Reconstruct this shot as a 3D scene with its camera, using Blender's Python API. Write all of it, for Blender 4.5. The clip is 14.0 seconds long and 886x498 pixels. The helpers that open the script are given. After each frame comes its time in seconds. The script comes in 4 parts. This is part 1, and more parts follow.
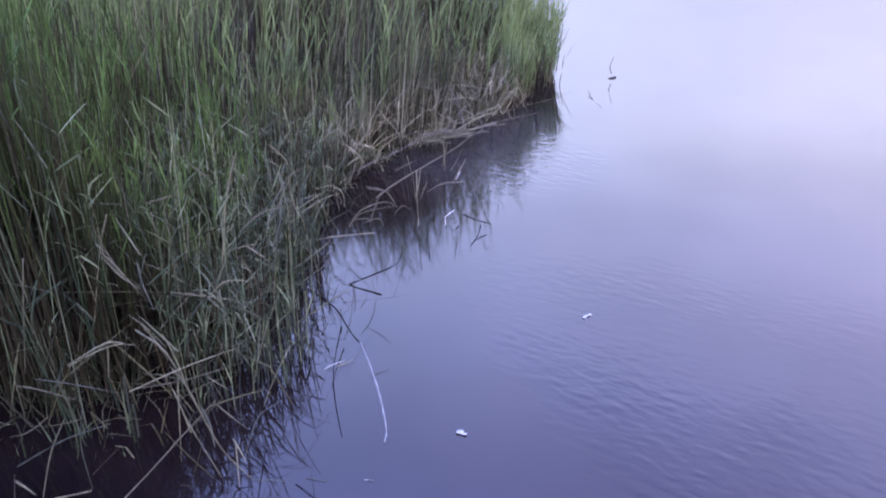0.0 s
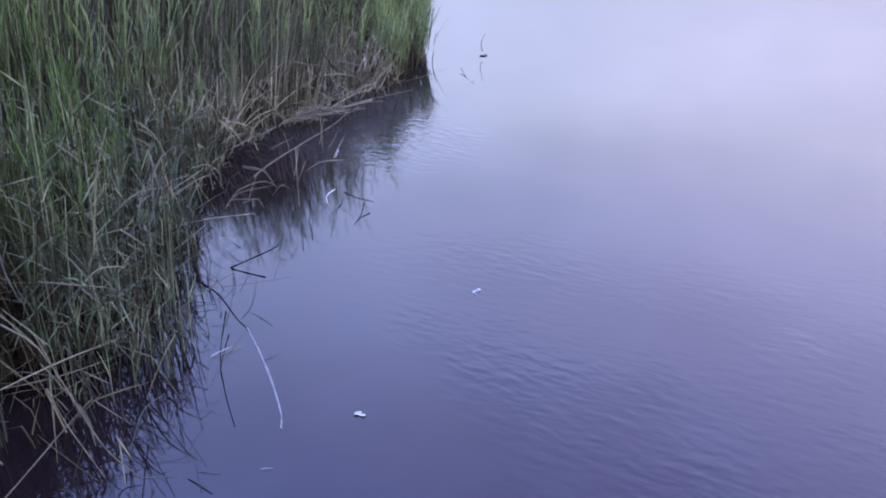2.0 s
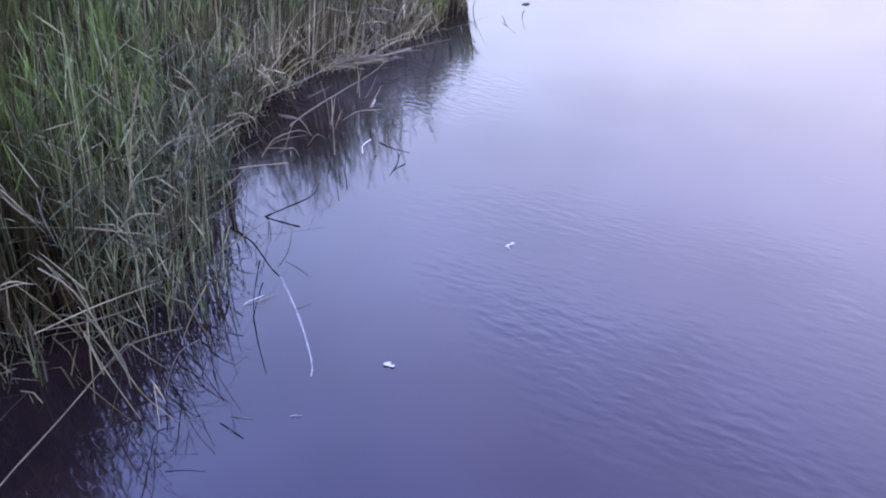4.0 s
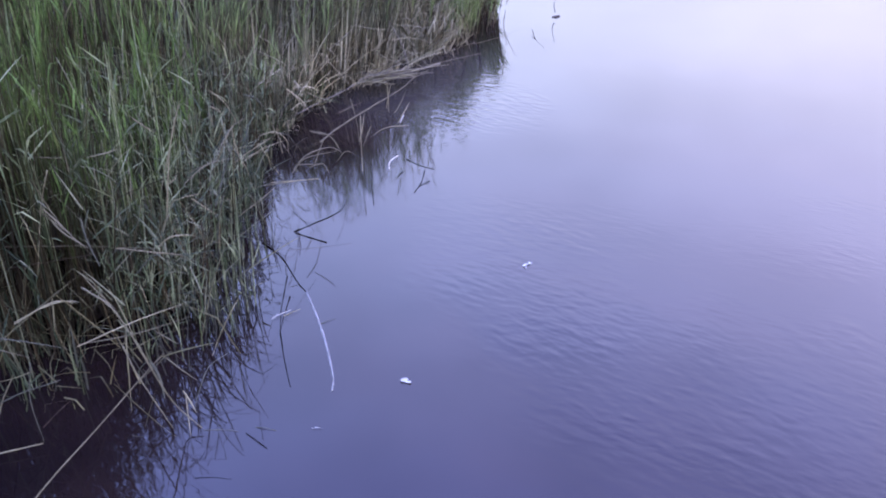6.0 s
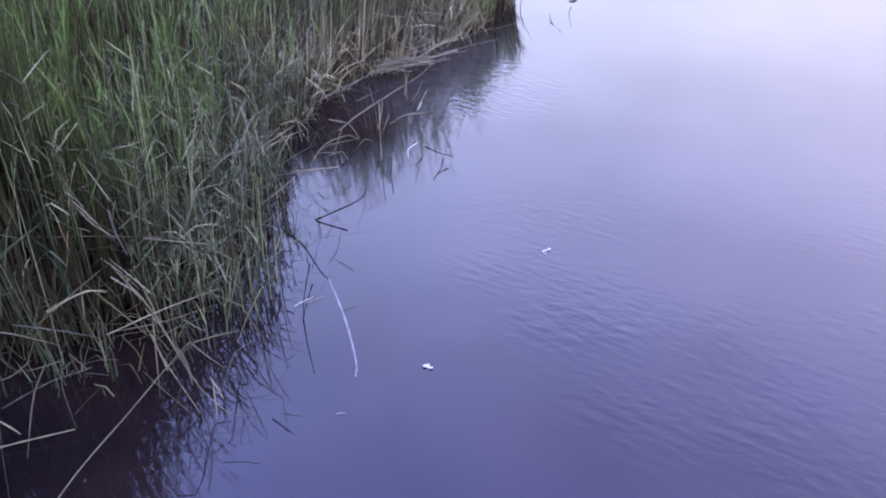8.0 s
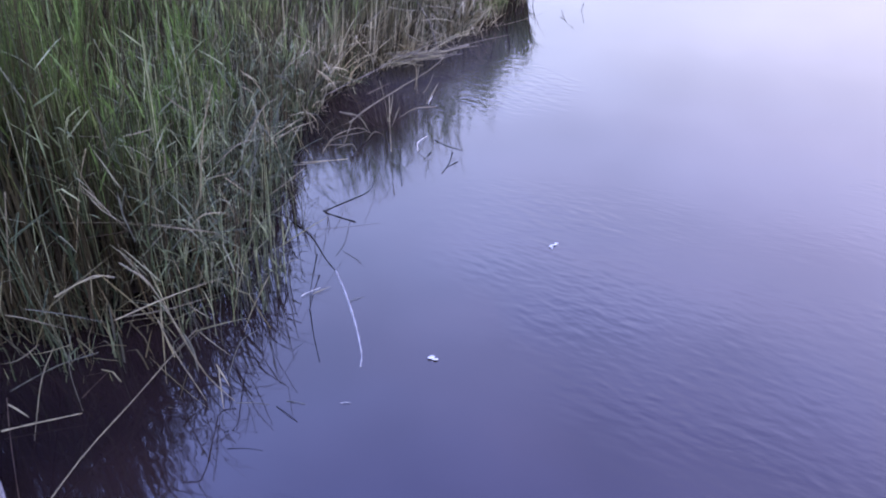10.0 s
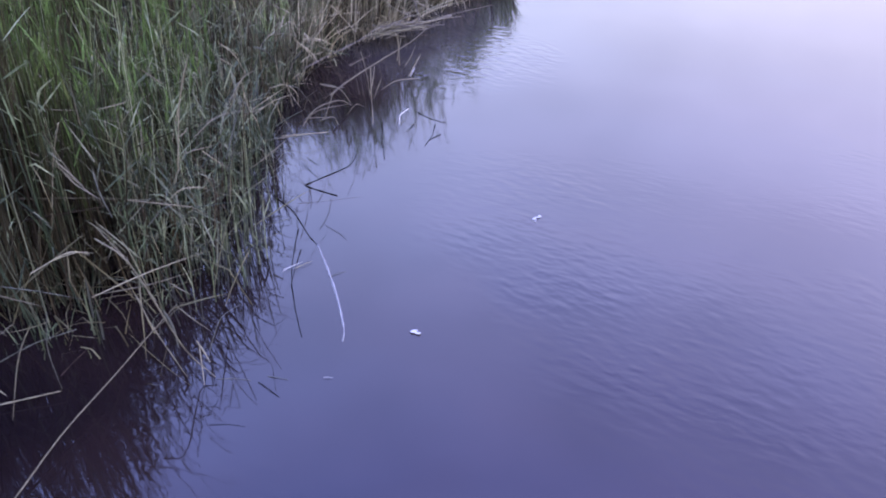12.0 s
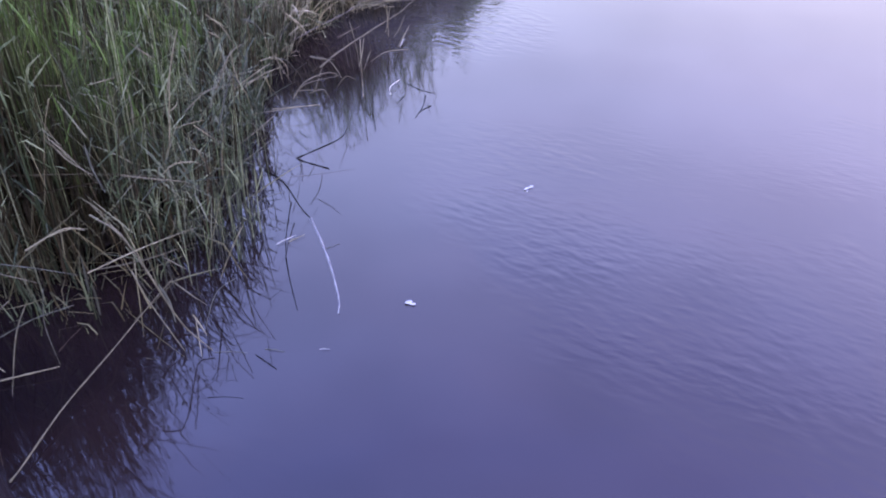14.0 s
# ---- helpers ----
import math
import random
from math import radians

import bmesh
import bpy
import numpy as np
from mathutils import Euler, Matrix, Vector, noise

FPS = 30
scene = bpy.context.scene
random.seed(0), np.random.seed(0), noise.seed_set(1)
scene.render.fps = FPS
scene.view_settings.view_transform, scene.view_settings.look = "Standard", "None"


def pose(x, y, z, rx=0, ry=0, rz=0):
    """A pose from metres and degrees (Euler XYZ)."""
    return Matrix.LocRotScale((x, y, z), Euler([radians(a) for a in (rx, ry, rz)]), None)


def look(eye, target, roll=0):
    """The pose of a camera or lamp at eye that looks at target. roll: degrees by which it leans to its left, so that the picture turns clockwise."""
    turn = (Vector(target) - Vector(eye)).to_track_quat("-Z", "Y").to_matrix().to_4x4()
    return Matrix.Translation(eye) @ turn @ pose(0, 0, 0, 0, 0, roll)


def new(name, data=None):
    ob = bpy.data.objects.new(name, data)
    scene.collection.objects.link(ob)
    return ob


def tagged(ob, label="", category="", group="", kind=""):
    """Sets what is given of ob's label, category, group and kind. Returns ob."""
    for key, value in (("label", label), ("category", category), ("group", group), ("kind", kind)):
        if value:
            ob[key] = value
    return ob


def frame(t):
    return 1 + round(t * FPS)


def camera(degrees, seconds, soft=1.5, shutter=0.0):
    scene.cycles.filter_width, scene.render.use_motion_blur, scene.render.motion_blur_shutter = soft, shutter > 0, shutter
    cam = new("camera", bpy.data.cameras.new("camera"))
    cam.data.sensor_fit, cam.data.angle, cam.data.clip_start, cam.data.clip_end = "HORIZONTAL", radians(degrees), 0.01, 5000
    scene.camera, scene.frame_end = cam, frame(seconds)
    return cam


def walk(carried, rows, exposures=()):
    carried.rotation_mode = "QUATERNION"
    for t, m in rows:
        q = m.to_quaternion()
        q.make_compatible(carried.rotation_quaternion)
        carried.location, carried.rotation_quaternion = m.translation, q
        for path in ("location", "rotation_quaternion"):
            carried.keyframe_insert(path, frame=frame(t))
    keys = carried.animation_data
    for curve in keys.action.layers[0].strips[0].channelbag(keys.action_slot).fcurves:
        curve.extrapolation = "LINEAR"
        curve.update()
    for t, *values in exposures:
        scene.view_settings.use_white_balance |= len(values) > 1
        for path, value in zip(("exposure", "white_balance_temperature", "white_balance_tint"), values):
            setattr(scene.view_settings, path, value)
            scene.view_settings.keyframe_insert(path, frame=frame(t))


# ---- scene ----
SOFT = 2.0
cam = camera(58.0, 14.0, SOFT, 0.4)
PATH = [
    (0, (0.021, 0.045, 2.01), (-0.071, 1.829, 1.11), -2.4),
    (0.5, (0.004, 0.073, 1.971), (-0.072, 1.897, 1.155), -3.3),
    (1, (0.023, 0.073, 1.949), (-0.035, 1.91, 1.16), -3.0),
    (1.5, (-0.071, 0.114, 1.988), (0.124, 1.847, 1.01), -0.9),
    (2, (-0.083, 0.089, 1.98), (0.157, 1.833, 1.032), 1.0),
    (2.5, (-0.073, 0.137, 1.873), (0.188, 1.812, 0.813), 0.7),
    (3, (-0.047, 0.096, 1.974), (0.138, 1.76, 0.88), 1.3),
    (3.5, (-0.052, 0.109, 1.974), (0.065, 1.794, 0.902), -0.0),
    (3.7, (-0.053, 0.113, 1.964), (0.086, 1.806, 0.908), 0.5),
    (5.8, (0.007, 0.035, 2.141), (0.069, 1.735, 1.09), 0.5),
    (6, (0.016, 0.029, 2.147), (0.065, 1.723, 1.084), -0.0),
    (6.5, (0.025, 0.019, 2.159), (0.07, 1.711, 1.092), -0.3),
    (7, (0.006, 0.009, 2.169), (0.037, 1.709, 1.117), -0.3),
    (7.5, (-0.005, 0.013, 2.173), (0.007, 1.671, 1.055), -1.3),
    (7.7, (-0.004, 0.011, 2.172), (0.006, 1.686, 1.079), -1.3),
    (10, (0.01, -0.011, 2.159), (-0.007, 1.659, 1.06), -0.7),
    (10.5, (0.011, -0.002, 2.156), (-0.014, 1.656, 1.037), -0.8),
    (11, (0.01, 0.005, 2.156), (0.003, 1.652, 1.022), -0.6),
    (11.5, (0.016, 0.01, 2.147), (0.022, 1.652, 1.006), -0.6),
    (12, (0.028, 0.01, 2.142), (0.044, 1.644, 0.988), -0.5),
    (12.5, (0.028, 0.001, 2.128), (0.046, 1.633, 0.972), -0.7),
    (13, (0.033, 0.002, 2.125), (0.035, 1.622, 0.951), -1.2),
    (13.5, (0.027, -0.003, 2.16), (0.046, 1.594, 0.957), -0.9),
    (14, (0.014, -0.008, 2.153), (0.053, 1.583, 0.942), -0.8),
]
EXPOSURES = [(0, -0.09, 6450, 10), (0.5, -0.07, 6450, 10), (1, -0.13, 6450, 9), (1.5, -0.1, 6400, 8), (2, -0.36, 6250, 7), (2.5, -0.34, 6250, 8), (3, -0.06, 6450, 9), (3.5, 0.0, 6450, 9),
             (6, 0.07, 6550, 9), (7, 0.09, 6550, 9), (7.5, 0.06, 6550, 9), (10, 0.05, 6550, 10), (12, 0.05, 6600, 11), (14, 0.03, 6700, 13)]
walk(cam, [(t, look(eye, target, roll)) for t, eye, target, roll in PATH], EXPOSURES)

# ---- world: overcast lavender dusk sky, one soft sun high behind the camera ----
SUN_UP, SUN_TURN = 52.0, 180.0
world = bpy.data.worlds.new("dusk_sky")
scene.world = world
world.use_nodes = True
wt = world.node_tree
wt.nodes.clear()


def wnode(kind):
    return wt.nodes.new(kind)


w_out = wnode("ShaderNodeOutputWorld")
w_sky = wnode("ShaderNodeTexSky")
w_sky.sky_type, w_sky.sun_disc = "NISHITA", False
w_sky.sun_elevation, w_sky.sun_rotation = radians(SUN_UP), radians(SUN_TURN)
w_bg_sky = wnode("ShaderNodeBackground")
w_bg_sky.inputs["Strength"].default_value = 0.05
w_co = wnode("ShaderNodeTexCoord")
w_sep = wnode("ShaderNodeSeparateXYZ")
w_ramp = wnode("ShaderNodeValToRGB")
w_map = wnode("ShaderNodeMapping")
w_map.inputs["Scale"].default_value = (1.0, 1.0, 2.2)
w_noise = wnode("ShaderNodeTexNoise")
w_noise.inputs["Scale"].default_value = 3.4
w_noise.inputs["Detail"].default_value = 4.0
w_rng = wnode("ShaderNodeMapRange")
w_rng.inputs["From Min"].default_value, w_rng.inputs["From Max"].default_value = 0.3, 0.7
w_rng.inputs["To Min"].default_value, w_rng.inputs["To Max"].default_value = 0.88, 1.12
w_mul = wnode("ShaderNodeVectorMath")
w_mul.operation = "SCALE"
w_bg = wnode("ShaderNodeBackground")
w_bg.inputs["Strength"].default_value = 3.0
w_add = wnode("ShaderNodeAddShader")
wl = wt.links.new
wl(w_co.outputs["Generated"], w_sep.inputs[0])
wl(w_sep.outputs["Z"], w_ramp.inputs["Fac"])
wl(w_co.outputs["Generated"], w_map.inputs["Vector"])
wl(w_map.outputs[0], w_noise.inputs["Vector"])
wl(w_noise.outputs[0], w_rng.inputs["Value"])
wl(w_ramp.outputs["Color"], w_mul.inputs[0])
wl(w_rng.outputs[0], w_mul.inputs["Scale"])
w_side = wnode("ShaderNodeMapRange")
w_side.inputs["From Min"].default_value, w_side.inputs["From Max"].default_value = -0.35, 0.55
w_tint = wnode("ShaderNodeValToRGB")
w_tint.color_ramp.elements[0].color = (0.85, 0.97, 1.04, 1)
w_tint.color_ramp.elements[1].color = (1.10, 0.99, 1.0, 1)
w_hue = wnode("ShaderNodeVectorMath")
w_hue.operation = "MULTIPLY"
wl(w_sep.outputs["X"], w_side.inputs["Value"])
wl(w_side.outputs[0], w_tint.inputs["Fac"])
wl(w_mul.outputs[0], w_hue.inputs[0])
wl(w_tint.outputs["Color"], w_hue.inputs[1])
wl(w_hue.outputs[0], w_bg.inputs["Color"])
wl(w_sky.outputs[0], w_bg_sky.inputs["Color"])
wl(w_bg.outputs[0], w_add.inputs[0])
wl(w_bg_sky.outputs[0], w_add.inputs[1])
wl(w_add.outputs[0], w_out.inputs["Surface"])
re = w_ramp.color_ramp.elements
re[0].position, re[0].color = 0.0, (0.48, 0.50, 0.68, 1)
re[1].position, re[1].color = 1.0, (0.61, 0.68, 1.70, 1)
for pos, col in ((0.16, (0.55, 0.57, 0.80, 1)), (0.32, (1.12, 1.19, 1.68, 1)), (0.56, (1.17, 1.29, 2.5, 1)), (0.78, (0.67, 0.77, 2.12, 1))):
    e = re.new(pos)
    e.color = col

sun = new("sun", bpy.data.lights.new("sun", "SUN"))
sun.data.energy, sun.data.angle, sun.data.color = 0.5, radians(25), (1.0, 0.93, 0.80)
sun.matrix_world = look((0, -6, 7.7), (0, 0, 0))


# ---- materials ----
def material(name):
    m = bpy.data.materials.new(name)
    m.use_nodes = True
    nt = m.node_tree
    return m, nt, nt.nodes["Principled BSDF"]


def link_noise(nt, scale, detail=4.0, rough=0.6, vec=None):
    n = nt.nodes.new("ShaderNodeTexNoise")
    n.inputs["Scale"].default_value, n.inputs["Detail"].default_value, n.inputs["Roughness"].default_value = scale, detail, rough
    if vec is not None:
        nt.links.new(vec, n.inputs["Vector"])
    return n.outputs[0]


def ramp(nt, fac, stops):
    n = nt.nodes.new("ShaderNodeValToRGB")
    els = n.color_ramp.elements
    els[0].position, els[0].color = stops[0][0], (*stops[0][1], 1)
    els[1].position, els[1].color = stops[-1][0], (*stops[-1][1], 1)
    for p, c in stops[1:-1]:
        els.new(p).color = (*c, 1)
    nt.links.new(fac, n.inputs["Fac"])
    return n.outputs["Color"]


def mixed(nt, fac, a, b, mode="MIX"):
    n = nt.nodes.new("ShaderNodeMix")
    n.data_type, n.blend_type = "RGBA", mode
    colour_in = [s for s in n.inputs if s.type == "RGBA"]
    fac_in = [s for s in n.inputs if s.type == "VALUE"][0]
    for sock, v in ((fac_in, fac), (colour_in[0], a), (colour_in[1], b)):
        if isinstance(v, (int, float)):
            sock.default_value = v
        elif isinstance(v, tuple):
            sock.default_value = (*v, 1)
        else:
            nt.links.new(v, sock)
    return [s for s in n.outputs if s.type == "RGBA"][0]


def bumped(nt, bsdf, height, strength, distance):
    b = nt.nodes.new("ShaderNodeBump")
    b.inputs["Strength"].default_value, b.inputs["Distance"].default_value = strength, distance
    nt.links.new(height, b.inputs["Height"])
    nt.links.new(b.outputs[0], bsdf.inputs["Normal"])


def object_coord(nt):
    return nt.nodes.new("ShaderNodeTexCoord").outputs["Object"]


def leaf_material(name, tones, tip, tip_amount, per="island", rough=0.62, through_light=0.25, foot=None, foot_to=0.5, foot_from=0.1, tip_from=0.45):
    """Blade: tone picked blade by blade, dry or lightened tip and darker foot along its length, mottled at two scales,
    thin enough to let some light through.
    """
    m, nt, bsdf = material(name)
    if per == "island":
        pick = nt.nodes.new("ShaderNodeNewGeometry").outputs["Random Per Island"]
    else:
        pick = nt.nodes.new("ShaderNodeObjectInfo").outputs["Random"]
    col = ramp(nt, pick, tones)
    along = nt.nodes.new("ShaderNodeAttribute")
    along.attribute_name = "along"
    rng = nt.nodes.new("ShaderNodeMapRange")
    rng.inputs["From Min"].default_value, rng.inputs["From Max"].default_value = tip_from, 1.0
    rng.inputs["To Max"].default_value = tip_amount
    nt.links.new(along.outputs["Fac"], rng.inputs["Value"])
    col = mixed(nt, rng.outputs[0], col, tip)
    # foot tone: dead lower leaves, and for near reeds shade painted in too
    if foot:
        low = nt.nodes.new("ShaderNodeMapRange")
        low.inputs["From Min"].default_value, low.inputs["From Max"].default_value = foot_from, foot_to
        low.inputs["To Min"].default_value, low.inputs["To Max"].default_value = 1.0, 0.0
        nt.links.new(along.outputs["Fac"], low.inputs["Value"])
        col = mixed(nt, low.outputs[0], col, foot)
    co = object_coord(nt)
    patch = ramp(nt, link_noise(nt, 2.3, 3.0, 0.6, co), [(0.3, (0.66, 0.70, 0.72)), (0.7, (1.25, 1.2, 1.05))])
    grain = ramp(nt, link_noise(nt, 60.0, 3.0, 0.6, co), [(0.3, (0.72, 0.70, 0.66)), (0.7, (1.2, 1.2, 1.2))])
    col = mixed(nt, 1.0, col, patch, "MULTIPLY")
    col = mixed(nt, 1.0, col, grain, "MULTIPLY")
    nt.links.new(col, bsdf.inputs["Base Color"])
    bsdf.inputs["Roughness"].default_value = rough
    bsdf.inputs["Specular IOR Level"].default_value = 0.13
    if through_light:
        tr = nt.nodes.new("ShaderNodeBsdfTranslucent")
        nt.links.new(col, tr.inputs["Color"])
        mx = nt.nodes.new("ShaderNodeMixShader")
        mx.inputs[0].default_value = through_light
        nt.links.new(bsdf.outputs[0], mx.inputs[1])
        nt.links.new(tr.outputs[0], mx.inputs[2])
        nt.links.new(mx.outputs[0], nt.nodes["Material Output"].inputs["Surface"])
    return m


def plain_material(name, low, high, scale, rough=0.7, bump=0.4, bump_at=0.002, sheen=0.2):
    m, nt, bsdf = material(name)
    co = object_coord(nt)
    big = ramp(nt, link_noise(nt, scale, 4.0, 0.65, co), [(0.3, low), (0.7, high)])
    fine = ramp(nt, link_noise(nt, scale * 14, 3.0, 0.6, co), [(0.3, (0.7, 0.7, 0.7)), (0.72, (1.2, 1.2, 1.2))])
    nt.links.new(mixed(nt, 1.0, big, fine, "MULTIPLY"), bsdf.inputs["Base Color"])
    bsdf.inputs["Roughness"].default_value = rough
    bsdf.inputs["Specular IOR Level"].default_value = sheen
    bumped(nt, bsdf, link_noise(nt, scale * 9, 4.0, 0.6, co), bump, bump_at)
    return m


# green: darker below, lighter on top, for light falling off into the stand
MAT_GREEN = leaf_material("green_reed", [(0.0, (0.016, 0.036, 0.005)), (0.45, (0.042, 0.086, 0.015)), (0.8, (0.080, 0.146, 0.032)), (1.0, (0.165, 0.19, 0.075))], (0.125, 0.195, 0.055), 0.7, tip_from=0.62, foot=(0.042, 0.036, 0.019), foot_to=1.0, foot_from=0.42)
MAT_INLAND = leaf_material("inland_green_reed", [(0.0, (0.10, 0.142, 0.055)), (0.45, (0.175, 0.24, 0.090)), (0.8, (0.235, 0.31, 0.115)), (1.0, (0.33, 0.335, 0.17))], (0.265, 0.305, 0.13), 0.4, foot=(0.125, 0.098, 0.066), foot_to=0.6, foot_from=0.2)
MAT_BROWN = leaf_material("brown_standing_reed", [(0.0, (0.033, 0.0295, 0.021)), (0.5, (0.089, 0.082, 0.053)), (0.85, (0.195, 0.182, 0.12)), (1.0, (0.38, 0.35, 0.24))], (0.14, 0.16, 0.07), 0.5, through_light=0.25)
# feet darkened to stand in for shade between the edge stems
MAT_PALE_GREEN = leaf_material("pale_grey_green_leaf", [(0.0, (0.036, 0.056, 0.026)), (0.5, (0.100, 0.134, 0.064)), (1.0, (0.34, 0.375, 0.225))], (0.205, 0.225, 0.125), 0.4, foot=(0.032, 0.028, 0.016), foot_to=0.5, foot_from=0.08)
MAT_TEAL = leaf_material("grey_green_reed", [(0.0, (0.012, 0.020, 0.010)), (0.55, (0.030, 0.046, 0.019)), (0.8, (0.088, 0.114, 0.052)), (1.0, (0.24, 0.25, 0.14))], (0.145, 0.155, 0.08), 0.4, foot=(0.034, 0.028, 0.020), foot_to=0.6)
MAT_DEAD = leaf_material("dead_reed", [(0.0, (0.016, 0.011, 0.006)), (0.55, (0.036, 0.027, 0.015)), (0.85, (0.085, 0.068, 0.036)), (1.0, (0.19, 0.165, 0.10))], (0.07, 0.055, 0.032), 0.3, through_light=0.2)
# dead brown kept low in tone to carry the shade inside the stand
MAT_BACKING = leaf_material("dead_reed_backing", [(0.0, (0.016, 0.0135, 0.009)), (0.6, (0.036, 0.030, 0.019)), (1.0, (0.092, 0.080, 0.050))], (0.08, 0.095, 0.032), 0.5, through_light=0.15)
MAT_STRAW = leaf_material("broken_straw", [(0.0, (0.12, 0.107, 0.070)), (0.5, (0.28, 0.25, 0.16)), (1.0, (0.47, 0.43, 0.29))], (0.30, 0.27, 0.17), 0.3, through_light=0.35)
MAT_PIECE = leaf_material("loose_straw", [(0.0, (0.05, 0.046, 0.028)), (0.5, (0.10, 0.092, 0.046)), (1.0, (0.21, 0.195, 0.105))], (0.12, 0.10, 0.05), 0.3, per="object", through_light=0.3)
MAT_EDGE = leaf_material("edge_reed_leaf", [(0.0, (0.028, 0.042, 0.026)), (0.5, (0.065, 0.084, 0.046)), (1.0, (0.19, 0.19, 0.12))], (0.15, 0.145, 0.09), 0.4, per="object")
TONES = {
    "straw": plain_material("straw", (0.070, 0.062, 0.036), (0.14, 0.125, 0.072), 14),
    "pale": plain_material("pale_straw", (0.14, 0.122, 0.068), (0.24, 0.215, 0.125), 14),
    "grey": plain_material("grey_straw", (0.042, 0.044, 0.030), (0.09, 0.09, 0.062), 14),
    "brown": plain_material("brown_stem", (0.025, 0.016, 0.011), (0.06, 0.042, 0.026), 18),
    "dark": plain_material("wet_dark_twig", (0.0015, 0.0012, 0.0015), (0.004, 0.003, 0.003), 22, rough=0.95, sheen=0.0),
    "wet": plain_material("wet_shoot", (0.02, 0.022, 0.016), (0.05, 0.05, 0.036), 20, rough=0.6),
    "white": plain_material("bleached_leaf", (0.25, 0.245, 0.22), (0.40, 0.39, 0.36), 16),
    "stick": plain_material("peeled_stick", (0.15, 0.15, 0.145), (0.25, 0.25, 0.24), 14),
    "log": plain_material("bleached_driftwood", (0.075, 0.065, 0.047), (0.14, 0.122, 0.09), 9, bump=0.8, bump_at=0.006),
}
MAT_FOAM = plain_material("foam", (0.28, 0.28, 0.28), (0.45, 0.45, 0.45), 40, bump=0.6, bump_at=0.004)
MAT_SOIL = plain_material("wet_mud", (0.013, 0.010, 0.008), (0.032, 0.024, 0.017), 3.0, rough=0.9, bump=0.7, bump_at=0.03)
MAT_POST = plain_material("weathered_white_paint", (0.16, 0.16, 0.17), (0.24, 0.24, 0.25), 6, rough=0.5)
MAT_WRACK = plain_material("wet_leaf_wrack", (0.035, 0.028, 0.026), (0.085, 0.07, 0.06), 30, bump=0.9, bump_at=0.006)

# murky, still water with patches of small wind ripples
MAT_WATER, nt, bsdf = material("creek_water")
co = object_coord(nt)
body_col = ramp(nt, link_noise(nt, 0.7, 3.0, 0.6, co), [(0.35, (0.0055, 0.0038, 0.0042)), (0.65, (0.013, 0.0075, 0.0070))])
bsdf.inputs["IOR"].default_value = 1.45


def stretched(turn, sx, sy):
    mp = nt.nodes.new("ShaderNodeMapping")
    mp.vector_type = "TEXTURE"
    mp.inputs["Rotation"].default_value = (0, 0, radians(turn))
    mp.inputs["Scale"].default_value = (1 / sx, 1 / sy, 1)
    nt.links.new(co, mp.inputs["Vector"])
    return mp.outputs[0]


def maths(op, a, b):
    n = nt.nodes.new("ShaderNodeMath")
    n.operation = op
    for sock, v in zip(n.inputs, (a, b)):
        if isinstance(v, (int, float)):
            sock.default_value = v
        else:
            nt.links.new(v, sock)
    return n.outputs[0]


ripple = link_noise(nt, 1.0, 1.0, 0.5, stretched(-36, 10.0, 22.0))
patches = nt.nodes.new("ShaderNodeMapRange")
patches.inputs["From Min"].default_value, patches.inputs["From Max"].default_value = 0.5, 0.68
patches.inputs["To Min"].default_value, patches.inputs["To Max"].default_value = 0.06, 1.0
nt.links.new(link_noise(nt, 1.0, 2.0, 0.5, stretched(-52, 0.7, 1.3)), patches.inputs["Value"])
swell = link_noise(nt, 0.9, 2.0, 0.5, co)
broken = nt.nodes.new("ShaderNodeMapRange")
broken.inputs["From Min"].default_value, broken.inputs["From Max"].default_value = 0.42, 0.62
nt.links.new(link_noise(nt, 1.0, 2.0, 0.5, stretched(-42, 12.0, 14.0)), broken.inputs["Value"])


def wave_train(turn, period, distortion, offset):
    """Parallel crests of a given period, wavering, with their normal turned from the x axis."""
    w = nt.nodes.new("ShaderNodeTexWave")
    w.inputs["Scale"].default_value, w.inputs["Distortion"].default_value = 0.314 / period, distortion
    w.inputs["Detail"].default_value, w.inputs["Detail Scale"].default_value = 1.0, 1.3
    w.inputs["Phase Offset"].default_value = offset
    nt.links.new(stretched(turn, 1.0, 1.0), w.inputs["Vector"])
    return w.outputs["Fac"]


gaps = nt.nodes.new("ShaderNodeMapRange")
gaps.inputs["From Min"].default_value, gaps.inputs["From Max"].default_value = 0.44, 0.62
nt.links.new(link_noise(nt, 1.0, 2.0, 0.5, stretched(-20, 12.0, 14.0)), gaps.inputs["Value"])
crests = maths("ADD", maths("ADD", maths("MULTIPLY", maths("MULTIPLY", wave_train(55, 0.066, 7.0, 0.0), broken.outputs[0]), 0.03), maths("MULTIPLY", maths("MULTIPLY", wave_train(70, 0.046, 5.5, 2.0), gaps.outputs[0]), 0.02)), maths("MULTIPLY", ripple, 0.155))
split = nt.nodes.new("ShaderNodeSeparateXYZ")
nt.links.new(co, split.inputs[0])
calm = nt.nodes.new("ShaderNodeMapRange")
calm.inputs["From Min"].default_value, calm.inputs["From Max"].default_value = 6.0, 8.5
calm.inputs["To Min"].default_value, calm.inputs["To Max"].default_value = 1.0, 0.12
nt.links.new(split.outputs["Y"], calm.inputs["Value"])


